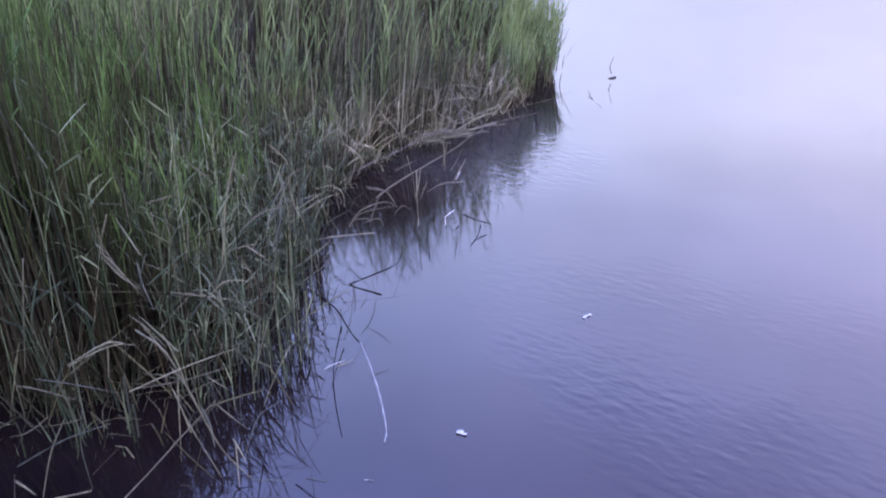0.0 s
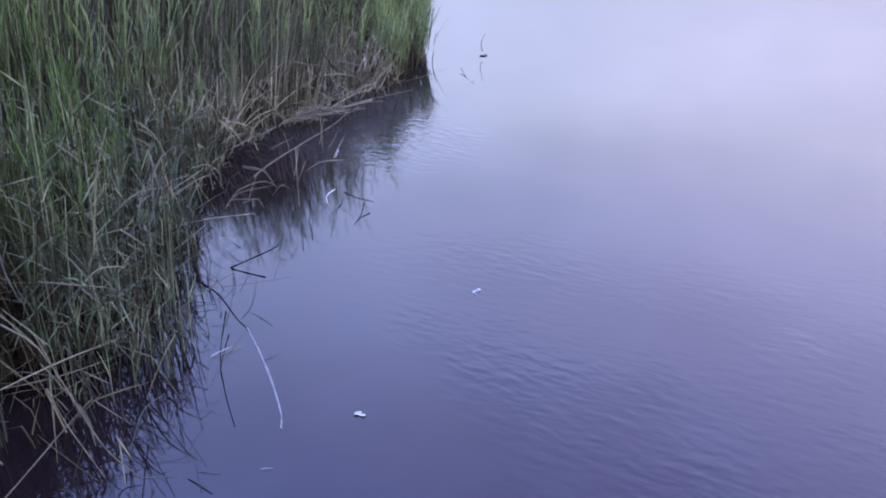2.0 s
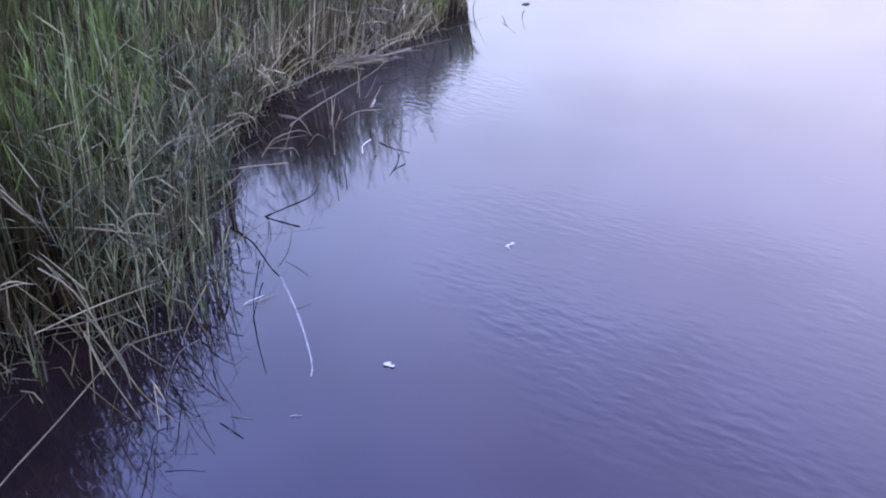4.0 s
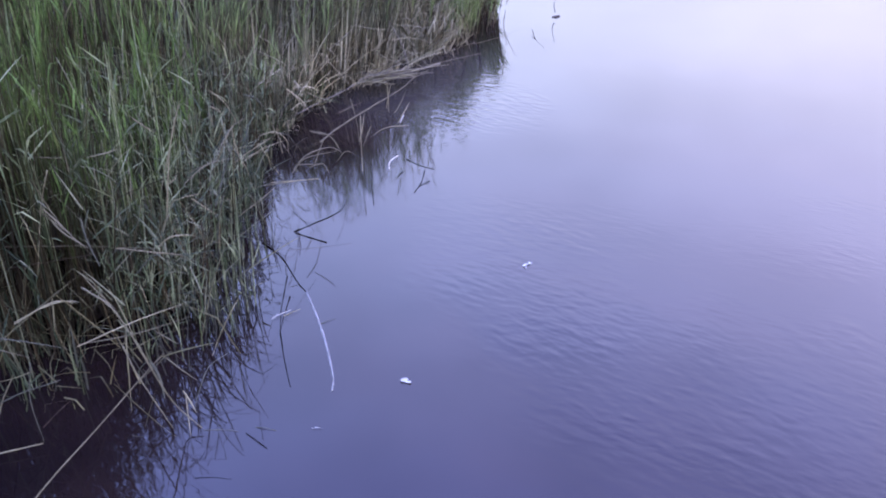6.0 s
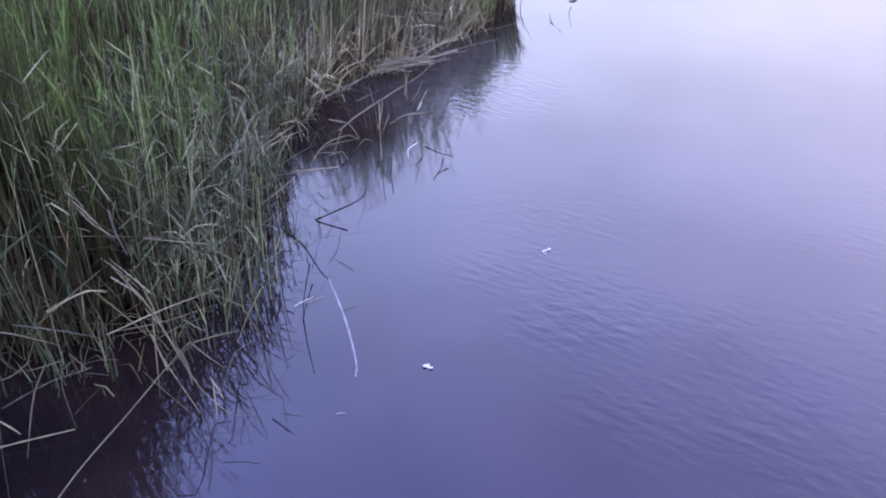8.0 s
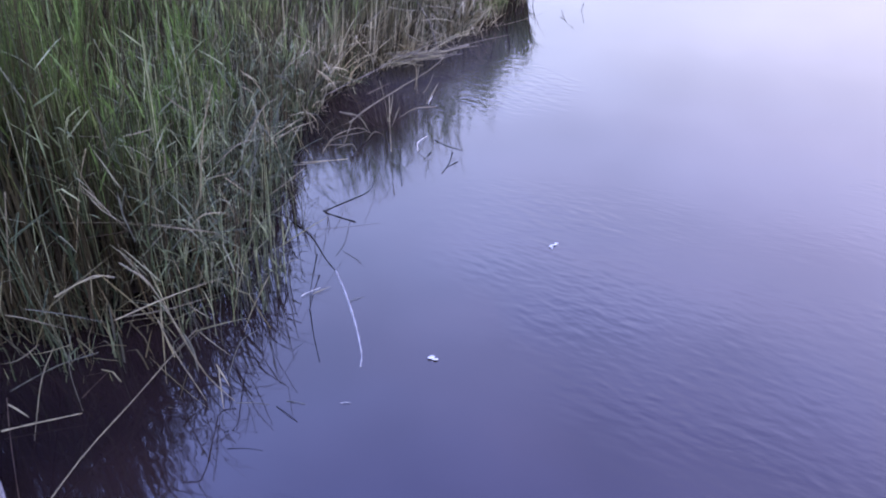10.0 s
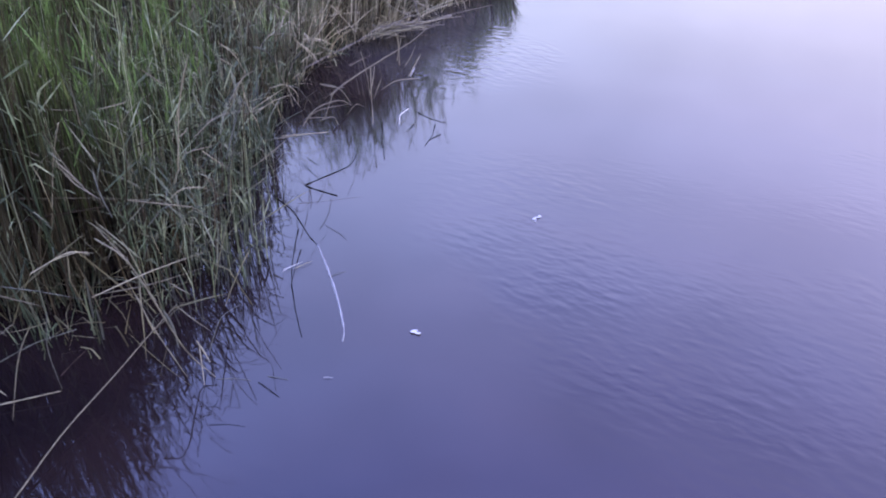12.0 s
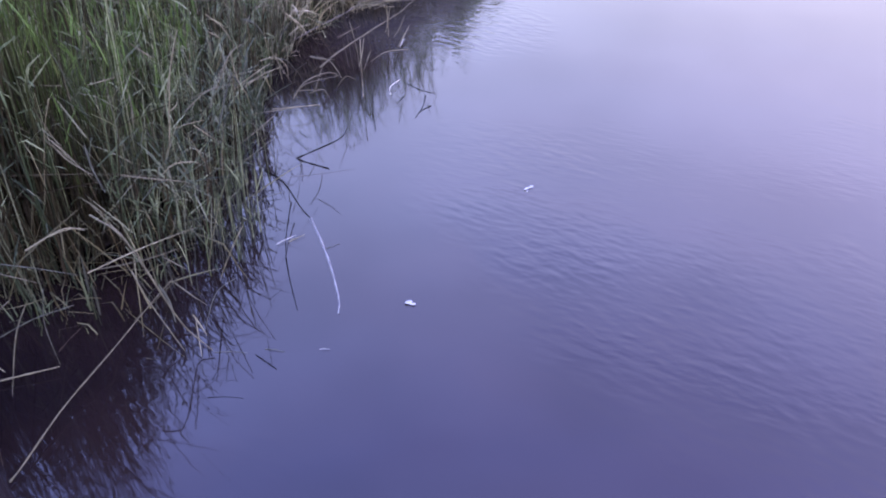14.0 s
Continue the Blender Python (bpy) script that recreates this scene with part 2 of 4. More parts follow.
def round_patch(x, y, reach):
    """A soft round mask about a place, for wind ripples, blur and painted lightening."""
    far = nt.nodes.new("ShaderNodeVectorMath")
    far.operation = "DISTANCE"
    nt.links.new(co, far.inputs[0])
    far.inputs[1].default_value = (x, y, 0)
    fade = nt.nodes.new("ShaderNodeMapRange")
    fade.interpolation_type = "SMOOTHSTEP"
    fade.inputs["From Min"].default_value, fade.inputs["From Max"].default_value = reach, reach * 0.3
    nt.links.new(far.outputs["Value"], fade.inputs["Value"])
    return fade.outputs[0]


# lighter water colour in the bay, standing in for brighter sky reflection
nt.links.new(mixed(nt, round_patch(0.25, 5.75, 1.3), body_col, (0.027, 0.024, 0.021)), bsdf.inputs["Base Color"])
# finest ripples blur what the bay mirrors
nt.links.new(maths("ADD", maths("MULTIPLY", round_patch(-0.6, 4.4, 1.2), 0.03), 0.035), bsdf.inputs["Roughness"])
gusts = maths("MAXIMUM", maths("MAXIMUM", maths("MAXIMUM", round_patch(0.35, 3.5, 0.8), round_patch(0.7, 2.85, 0.6)), round_patch(1.25, 2.1, 1.1)), maths("MAXIMUM", maths("MULTIPLY", round_patch(0.30, 5.4, 0.85), 3.2), maths("MULTIPLY", round_patch(1.9, 3.1, 1.8), 0.5)))
spots = maths("ADD", maths("MULTIPLY", patches.outputs[0], 0.3), maths("MULTIPLY", gusts, maths("ADD", maths("MULTIPLY", patches.outputs[0], 0.45), 0.45)))
height = maths("ADD", maths("MULTIPLY", maths("MULTIPLY", crests, spots), calm.outputs[0]), maths("MULTIPLY", swell, 0.2))
bumped(nt, bsdf, height, 1.0, 0.013)

# ---- large structure: creek bed, bank, water ----
SHORE = [(-60, 1.0), (-7, 1.6), (-4, 2.1), (-2.4, 2.35), (-1.57, 2.47), (-1.2, 2.52), (-0.96, 2.68), (-0.89, 3.0), (-0.90, 3.6), (-0.90, 4.1),
         (-0.90, 4.6), (-0.85, 5.2), (-0.5, 5.65), (-0.08, 6.2), (0.32, 6.65), (0.62, 6.95), (0.81, 7.38), (0.81, 8.2), (0.5, 9.2), (0.0, 10.5),
         (-2, 13), (-7, 18), (-60, 40)]
POLY = np.array(SHORE, float)


def inland(xy):
    """Metres from the water's edge, positive on the bank."""
    xy = np.asarray(xy, float)
    a, b = POLY, np.roll(POLY, -1, 0)
    far = np.full(len(xy), 1e9)
    inside = np.zeros(len(xy), bool)
    for p, q in zip(a, b):
        d = q - p
        u = np.clip(((xy - p) @ d) / (d @ d), 0, 1)
        far = np.minimum(far, np.hypot(*(xy - p - u[:, None] * d).T))
        cross = (p[1] > xy[:, 1]) != (q[1] > xy[:, 1])
        with np.errstate(divide="ignore", invalid="ignore"):
            at = (q[0] - p[0]) * (xy[:, 1] - p[1]) / (q[1] - p[1]) + p[0]
        inside ^= cross & (xy[:, 0] < at)
    return np.where(inside, far, -far)


def ground_height(xy):
    d = inland(xy)
    return np.where(d > 0, -0.05 + 0.2 * (1 - np.exp(-np.maximum(d - 0.25, 0) / 0.7)), -0.8 * (1 - np.exp(np.minimum(d, 0) / 0.5)) - 0.05)


def array_mesh(name, verts, faces, along=None):
    """A mesh from numpy arrays; faces all have the same number of corners."""
    me = bpy.data.meshes.new(name)
    faces = np.asarray(faces, np.int32)
    me.vertices.add(len(verts))
    me.vertices.foreach_set("co", np.asarray(verts, np.float32).ravel())
    me.loops.add(faces.size)
    me.loops.foreach_set("vertex_index", faces.ravel())
    me.polygons.add(len(faces))
    me.polygons.foreach_set("loop_start", np.arange(len(faces), dtype=np.int32) * faces.shape[1])
    me.polygons.foreach_set("use_smooth", np.ones(len(faces), bool))
    if along is not None:
        me.attributes.new("along", "FLOAT", "POINT").data.foreach_set("value", np.asarray(along, np.float32).ravel())
    me.update(calc_edges=True)
    me.validate()
    return me


def placed(name, me, mat, parent=None, label="", category="", group="", kind=""):
    ob = new(name, me)
    if mat is not None and not me.materials:
        me.materials.append(mat)
    if parent is not None:
        ob.parent = parent
    return tagged(ob, label, category, group, kind)


gx = np.r_[-3000, -900, -300, -100, -50, -25, np.arange(-14, 5.01, 0.14), 9, 20, 50, 120, 350, 900, 3000]
gy = np.r_[-3000, -900, -300, -100, -40, -15, -6, np.arange(-1, 15.01, 0.14), 20, 30, 50, 120, 350, 900, 3000]
GX, GY = np.meshgrid(gx, gy)
flat = np.c_[GX.ravel(), GY.ravel()]
gz = ground_height(flat)
rough = np.array([noise.noise((x * 2.2, y * 2.2, 0.3)) for x, y in flat]) * 0.035
gz = gz + np.where(inland(flat) > 0.05, np.abs(rough), 0)
idx = np.arange(len(flat)).reshape(GX.shape)
quads = np.stack([idx[:-1, :-1], idx[:-1, 1:], idx[1:, 1:], idx[1:, :-1]], -1).reshape(-1, 4)
placed("ground", array_mesh("ground", np.c_[flat, gz], quads), MAT_SOIL, label="dark wet mud bank and creek bed under reeds", category="ground", kind="structure")

wx = np.array([-3000, -300, -30, 0, 30, 300, 3000.0])
WX, WY = np.meshgrid(wx, wx)
widx = np.arange(WX.size).reshape(WX.shape)
wq = np.stack([widx[:-1, :-1], widx[:-1, 1:], widx[1:, 1:], widx[1:, :-1]], -1).reshape(-1, 4)
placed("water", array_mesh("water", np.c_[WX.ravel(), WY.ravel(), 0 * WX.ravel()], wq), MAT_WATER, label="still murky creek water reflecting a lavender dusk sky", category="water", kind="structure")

# ---- reeds ----
rng = np.random.default_rng(7)


def blades(base, heading, lean, curl, length, width, twist, segs=5, kink=None, kink_at=None):
    """Many curved, V-folded blades: vertices, faces, and the place along each blade."""
    n = len(base)
    s = np.linspace(0, 1, segs + 1)
    mid = (s[1:] + s[:-1]) / 2
    ang = lean[:, None] + curl[:, None] * mid[None] ** 1.6
    if kink is not None:
        ang = ang + kink[:, None] * (mid[None] > kink_at[:, None])
    ang = np.clip(ang, -2.9, 2.9)
    step = (length / segs)[:, None]
    hx, hy = np.cos(heading)[:, None], np.sin(heading)[:, None]
    inc = np.stack([np.sin(ang) * hx * step, np.sin(ang) * hy * step, np.cos(ang) * step], -1)
    path = np.concatenate([np.zeros((n, 1, 3)), np.cumsum(inc, 1)], 1) + base[:, None]
    tang = np.concatenate([inc[:, :1], (inc[:, 1:] + inc[:, :-1]) / 2, inc[:, -1:]], 1)
    tang /= np.linalg.norm(tang, axis=-1, keepdims=True) + 1e-9
    wa = heading + math.pi / 2 + twist
    side = np.stack([np.cos(wa), np.sin(wa), 0 * wa], -1)[:, None] * np.ones((1, segs + 1, 1))
    side -= (side * tang).sum(-1, keepdims=True) * tang
    side /= np.linalg.norm(side, axis=-1, keepdims=True) + 1e-9
    norm = np.cross(tang, side)
    prof = (0.55 + 0.45 * np.minimum(s / 0.25, 1)) * (1 - s ** 2.6) + 0.04
    half = (width / 2)[:, None, None] * prof[None, :, None]
    v = np.stack([path - side * half, path + norm * half * 0.35, path + side * half], 2)
    ring = np.arange(n * (segs + 1) * 3).reshape(n, segs + 1, 3)
    f = np.stack([ring[:, :-1, :-1], ring[:, :-1, 1:], ring[:, 1:, 1:], ring[:, 1:, :-1]], -1).reshape(-1, 4)
    along = np.broadcast_to(s[None, :, None], (n, segs + 1, 3))
    return v.reshape(-1, 3), f, along


def tubes(path, radius, sides=5):
    """Many stems: path (n, rings, 3), radius (n, rings)."""
    n, r, _ = path.shape
    tang = np.gradient(path, axis=1)
    tang /= np.linalg.norm(tang, axis=-1, keepdims=True) + 1e-9
    ref = np.where(np.abs(tang[..., 2:]) > 0.9, np.array([1.0, 0, 0]), np.array([0, 0, 1.0]))
    u = np.cross(tang, ref)
    u /= np.linalg.norm(u, axis=-1, keepdims=True) + 1e-9
    w = np.cross(tang, u)
    a = np.linspace(0, 2 * math.pi, sides, endpoint=False)
    v = path[:, :, None] + radius[:, :, None, None] * (np.cos(a)[:, None] * u[:, :, None] + np.sin(a)[:, None] * w[:, :, None])
    ring = np.arange(n * r * sides).reshape(n, r, sides)
    nxt = np.roll(ring, -1, 2)
    f = np.stack([ring[:, :-1], nxt[:, :-1], nxt[:, 1:], ring[:, 1:]], -1).reshape(-1, 4)
    along = np.broadcast_to(np.linspace(0, 1, r)[None, :, None], (n, r, sides))
    return v.reshape(-1, 3), f, along


def scatter(n, lo, hi, x0=-9.0, x1=1.1, y0=1.4, y1=12.0, tuft=0.0):
    """n places on the bank between lo and hi metres from the water, in loose clumps."""
    out = []
    while sum(map(len, out)) < n:
        p = np.c_[rng.uniform(x0, x1, 4 * n + 50), rng.uniform(y0, y1, 4 * n + 50)]
        d = inland(p)
        p = p[(d > lo) & (d < hi)]
        clump = np.array([0.75 * noise.noise((x * 2.6, y * 2.6, 5.0)) + 0.6 * noise.noise((x * 8.5, y * 8.5, 2.0 + tuft)) for x, y in p])
        out.append(p[rng.uniform(-0.42, 0.42, len(p)) < clump + 0.05])
    return np.concatenate(out)[:n]


def on_ground(p, sink=0.02):
    return np.c_[p, ground_height(p) - sink]


def top_height(p):
    """How tall the growth stands, rising from the water's edge inland, steeper at the near corner of the bank."""
    d = inland(p)
    near = np.clip((3.15 - p[:, 1]) / 0.5, 0, 1)
    bay = np.clip((p[:, 1] - 4.2) / 0.5, 0, 1) * np.clip((p[:, 0] + 1.05) / 0.35 + np.clip((p[:, 1] - 5.6) / 0.6, 0, 1), 0, 1)
    low = np.clip(0.22 + 0.70 * bay + (0.8 - 0.18 * bay) * d, 0.18, 1.55)
    dip = np.exp(-(((p[:, 0] - 0.05) / 0.38) ** 2)) * np.clip((p[:, 1] - 5.2) / 0.4, 0, 1)
    low = low * (1 - 0.43 * dip * np.clip(1.3 - d / 0.8, 0, 1))
    tip = np.clip((p[:, 0] - 0.2) / 0.2, 0, 1) * np.clip((p[:, 1] - 6.2) / 0.3, 0, 1)
    low = low * (1 - tip) + np.clip(0.38 + 0.26 * (p[:, 1] - 6.9) + 0.2 * d, 0.3, 1.3) * tip
    corner = np.clip((p[:, 0] + 1.55) / 0.4, 0, 1)
    high = np.clip(1.36 + 0.5 * np.clip((-1.5 - p[:, 0]) / 0.4, 0, 1) - 1.03 * corner + (1.5 - 0.4 * corner) * d, 0.3, 2.6 - 0.4 * corner)
    return low * (1 - near) + high * near


def outward(p):
    """Heading away from the bank."""
    e = 0.05
    g = np.c_[inland(p + [e, 0]) - inland(p - [e, 0]), inland(p + [0, e]) - inland(p - [0, e])]
    return np.arctan2(-g[:, 1], -g[:, 0])


LEAN = 0.06


def leaning(v):
    """The whole stand leans a little towards the open water, most at its far end."""
    v = np.array(v)
    v[:, 0] += (LEAN + 0.09 * np.clip((v[:, 1] - 5.0) / 1.0, 0, 1)) * np.maximum(v[:, 2], 0)
    return v


def growth(name, mat, label, p, tall, width, lean, curl, toward=0.0, segs=5, kinked=0.0, sink=0.02, rise=0.0):
    n = len(p)
    heading = np.where(rng.uniform(0, 1, n) < toward, outward(p) + rng.normal(0, 0.7, n), rng.uniform(0, 2 * math.pi, n))
    # at the near edge the blades stand straighter, few reach out over the water
    hold = 1 - 0.7 * np.clip(np.cos(heading - outward(p)) + 0.2, 0, 1) * np.clip(1.15 - inland(p) / 0.4, 0, 1) * np.clip((5.2 - p[:, 1]) / 0.6, 0, 1)
    base = on_ground(p, sink)
    base[:, 2] += rng.uniform(0, 1, n) * np.minimum(rise, 0.7 * top_height(p))
    kink = np.where(rng.uniform(0, 1, n) < kinked, rng.uniform(0.6, 2.0, n), 0.0) * hold
    v, f, a = blades(base, heading, np.abs(rng.normal(0, lean, n)) * hold, np.abs(rng.normal(0, curl, n)) * hold, tall * rng.uniform(0.65, 1.12, n),
                     rng.uniform(*width, n), rng.normal(0, 0.9, n), segs, kink, rng.uniform(0.35, 0.85, n))
    return placed(name, array_mesh(name, leaning(v), f, a), mat, label=label, category="reeds", kind="stuff")


def leafy(name, mat, label, p, tall, leaves=6, leaf_len=(0.14, 0.34), leaf_w=(0.007, 0.012), spread=(0.2, 0.75), curl=0.5, stem_r=(0.0026, 0.0046), low=0.3, bend=0.07, bent=0.12):
    """Reed plants: a straight jointed stem each, with short leaves standing off it alternately; 'along' runs up the plant."""
    n = len(p)
    base = on_ground(p)
    tall = tall * rng.uniform(0.7, 1.1, n)
    hd, ln = rng.uniform(0, 2 * math.pi, n), np.abs(rng.normal(0, bend, n))

    def at(u, k=slice(None)):
        h = tall[k][:, None]
        return base[k][:, None] + np.stack([h * np.sin(ln[k])[:, None] * np.cos(hd[k])[:, None] * u ** 1.5, h * np.sin(ln[k])[:, None] * np.sin(hd[k])[:, None] * u ** 1.5, h * np.cos(ln[k])[:, None] * u], -1)

    s = np.linspace(0, 1, 6)
    v, f, a = tubes(at(np.broadcast_to(s, (n, 6))), rng.uniform(*stem_r, n)[:, None] * (1 - 0.65 * s)[None], 4)
    verts, faces, along, count = [v], [f], [a.ravel()], len(v)
    first = rng.uniform(0, 2 * math.pi, n)
    for k in range(leaves):
        u = np.clip(low + (1 - low) * (k + rng.uniform(0, 1, n)) / leaves, 0, 0.98)
        head = first + math.pi * k + rng.normal(0, 0.5, n)
        size = rng.uniform(*leaf_len, n) * (1 - 0.35 * np.abs(u - 0.65))
        kink = np.where(rng.uniform(0, 1, n) < bent, rng.uniform(0.5, 1.6, n), 0.0)
        v, f, a = blades(at(u[:, None])[:, 0], head, rng.uniform(*spread, n), np.abs(rng.normal(0, curl, n)), size, rng.uniform(*leaf_w, n), rng.normal(0, 0.8, n), 4, kink, rng.uniform(0.3, 0.8, n))
        up = np.clip((v[:, 2] - base[:, 2].repeat(15)) / tall.repeat(15), 0, 1)
        verts.append(v)
        faces.append(f + count)
        along.append(up)
        count += len(v)
    return placed(name, array_mesh(name, leaning(np.concatenate(verts)), np.concatenate(faces), np.concatenate(along)), mat, label=label, category="reeds", kind="stuff")


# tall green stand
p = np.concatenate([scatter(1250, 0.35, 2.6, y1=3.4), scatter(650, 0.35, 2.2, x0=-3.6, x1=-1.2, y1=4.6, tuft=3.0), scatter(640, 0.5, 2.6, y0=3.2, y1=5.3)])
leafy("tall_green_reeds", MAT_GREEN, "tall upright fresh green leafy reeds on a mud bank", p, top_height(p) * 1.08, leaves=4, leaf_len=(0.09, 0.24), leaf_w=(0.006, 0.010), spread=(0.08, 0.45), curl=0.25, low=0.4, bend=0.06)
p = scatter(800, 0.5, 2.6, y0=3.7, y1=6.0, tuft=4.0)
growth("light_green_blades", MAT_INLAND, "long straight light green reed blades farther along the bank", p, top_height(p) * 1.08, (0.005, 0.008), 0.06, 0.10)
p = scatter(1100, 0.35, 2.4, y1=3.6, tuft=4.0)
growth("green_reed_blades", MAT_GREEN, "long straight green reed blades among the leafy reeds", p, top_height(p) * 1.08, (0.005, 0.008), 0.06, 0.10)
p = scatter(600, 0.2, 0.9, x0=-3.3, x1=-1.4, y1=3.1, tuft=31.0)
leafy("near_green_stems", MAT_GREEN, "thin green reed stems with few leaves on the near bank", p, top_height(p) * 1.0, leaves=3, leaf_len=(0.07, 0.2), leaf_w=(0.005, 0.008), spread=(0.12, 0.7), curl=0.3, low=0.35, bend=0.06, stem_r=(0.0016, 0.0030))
p = scatter(130, 0.2, 0.7, x0=-1.6, x1=-0.6, y0=2.6, y1=4.4, tuft=33.0)
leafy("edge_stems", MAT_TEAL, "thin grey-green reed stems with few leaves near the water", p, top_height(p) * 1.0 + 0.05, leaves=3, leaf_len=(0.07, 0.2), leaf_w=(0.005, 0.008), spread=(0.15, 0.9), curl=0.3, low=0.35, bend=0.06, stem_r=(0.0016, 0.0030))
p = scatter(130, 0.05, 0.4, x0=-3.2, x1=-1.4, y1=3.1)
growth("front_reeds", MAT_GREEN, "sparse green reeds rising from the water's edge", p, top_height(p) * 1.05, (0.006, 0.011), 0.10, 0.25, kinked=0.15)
# dark backing blades: shade deep between the front reeds put into their colour
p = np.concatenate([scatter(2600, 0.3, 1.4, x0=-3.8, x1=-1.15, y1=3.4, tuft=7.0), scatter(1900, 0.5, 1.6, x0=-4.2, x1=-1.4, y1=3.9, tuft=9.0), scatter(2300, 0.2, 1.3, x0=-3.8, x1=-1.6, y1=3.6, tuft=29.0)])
growth("dark_dead_reeds", MAT_BACKING, "dense brown dead reeds behind the front ones, toned dark for shade between stems", p, top_height(p) * 1.0, (0.007, 0.012), 0.09, 0.22, kinked=0.06)
p = np.concatenate([scatter(50, 0.1, 0.3, x0=-1.5, y0=2.6, y1=4.8), scatter(45, 0.03, 0.25, x0=-1.2, x1=-0.6, y0=4.2, y1=5.5)])
growth("drooping_leaves", MAT_PALE_GREEN, "grey-green leaves drooping from the bank to the water", p, rng.uniform(0.2, 0.36, len(p)), (0.007, 0.011), 0.6, 1.2, toward=0.35, segs=6, rise=0.32)
p = np.concatenate([scatter(26, -0.05, 0.13, x0=-1.3, x1=-0.6, y0=2.6, y1=4.1, tuft=47.0), scatter(32, -0.14, 0.02, x0=-1.0, x1=-0.6, y0=2.6, y1=3.5, tuft=49.0)])
leafy("standing_edge_stems", MAT_PALE_GREEN, "pale grey-green reed stems standing straight in the water's edge", p, rng.uniform(0.3, 0.7, len(p)), leaves=1, leaf_len=(0.06, 0.15), leaf_w=(0.005, 0.008), spread=(0.1, 0.6), curl=0.2, low=0.5, bend=0.04, stem_r=(0.0022, 0.0042))
p = scatter(45, -0.10, 0.08, x0=-1.25, x1=-0.3, y0=2.72, y1=4.3, tuft=11.0)
growth("edge_shoots", MAT_PALE_GREEN, "short pale grey-green leaves standing in the water's edge", p, rng.uniform(0.12, 0.28, len(p)), (0.005, 0.008), 0.10, 0.25, kinked=0.05, sink=0.03)
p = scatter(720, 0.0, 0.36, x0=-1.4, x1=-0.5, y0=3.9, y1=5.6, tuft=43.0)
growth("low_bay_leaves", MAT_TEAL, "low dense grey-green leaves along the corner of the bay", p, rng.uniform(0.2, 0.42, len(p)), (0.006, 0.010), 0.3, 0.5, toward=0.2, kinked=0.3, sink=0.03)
p = scatter(950, 0.03, 0.9, x0=-1.6, x1=-0.1, y0=4.9, y1=6.5, tuft=45.0)
growth("bay_back_reeds", MAT_BROWN, "dense brown standing reeds behind the bay", p, top_height(p) * 0.92, (0.008, 0.014), 0.06, 0.15)
p = scatter(480, -0.02, 0.14, x0=-1.1, x1=0.3, y0=4.9, y1=6.6, tuft=41.0)
growth("waterline_straw", MAT_STRAW, "short tan straw stubs along the waterline of the bay", p, rng.uniform(0.1, 0.3, len(p)), (0.006, 0.011), 0.4, 0.5, toward=0.3, kinked=0.3, sink=0.03)
p = scatter(45, -0.14, 0.06, x0=-0.95, x1=0.25, y0=4.5, y1=6.6, tuft=15.0)
growth("bay_straws", MAT_STRAW, "pale broken straws standing askew in the shallow bay", p, rng.uniform(0.2, 0.42, len(p)), (0.006, 0.010), 0.45, 0.6, kinked=0.5, sink=0.03)
p = scatter(60, -0.12, 0.02, x0=-2.3, x1=-1.25, y0=2.0, y1=2.8, tuft=13.0)
growth("front_shoots", MAT_TEAL, "thin dark-footed reeds standing in the water before the bank", p, rng.uniform(0.25, 0.5, len(p)), (0.005, 0.009), 0.09, 0.2, kinked=0.05, sink=0.03)
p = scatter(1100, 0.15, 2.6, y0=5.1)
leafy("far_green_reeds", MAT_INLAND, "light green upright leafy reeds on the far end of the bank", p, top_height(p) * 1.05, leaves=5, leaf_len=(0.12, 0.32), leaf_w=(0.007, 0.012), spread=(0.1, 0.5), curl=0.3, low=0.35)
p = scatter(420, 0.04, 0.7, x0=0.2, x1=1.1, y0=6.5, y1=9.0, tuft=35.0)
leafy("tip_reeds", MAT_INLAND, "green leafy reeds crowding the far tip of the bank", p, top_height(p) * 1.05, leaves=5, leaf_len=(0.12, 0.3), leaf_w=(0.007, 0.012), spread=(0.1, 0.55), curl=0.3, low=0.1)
p = scatter(1400, 0.1, 2.4, y0=5.1, tuft=6.0)
growth("far_reed_blades", MAT_BROWN, "brown dead reed blades on the far end of the bank", p, top_height(p), (0.007, 0.011), 0.10, 0.25)
p = scatter(260, 0.04, 0.6, x0=-1.7, y0=2.55, y1=5.5, tuft=17.0)
growth("bent_grey_leaves", MAT_PALE_GREEN, "bent pale grey-green leaves tangled along the bank", p, rng.uniform(0.14, 0.30, len(p)), (0.005, 0.009), 0.6, 0.8, toward=0.3, kinked=0.5, rise=0.55)
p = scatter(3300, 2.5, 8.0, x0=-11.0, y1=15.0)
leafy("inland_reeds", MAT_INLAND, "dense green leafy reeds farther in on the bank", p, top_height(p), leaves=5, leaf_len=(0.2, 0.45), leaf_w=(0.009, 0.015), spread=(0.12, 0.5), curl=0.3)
p = np.concatenate([scatter(70, 0.2, 0.75, x0=-1.9, x1=-0.7, y0=2.6, y1=3.9, tuft=37.0), scatter(35, 0.1, 0.8, x0=-3.0, x1=-1.5, y0=2.4, y1=3.3, tuft=39.0)])
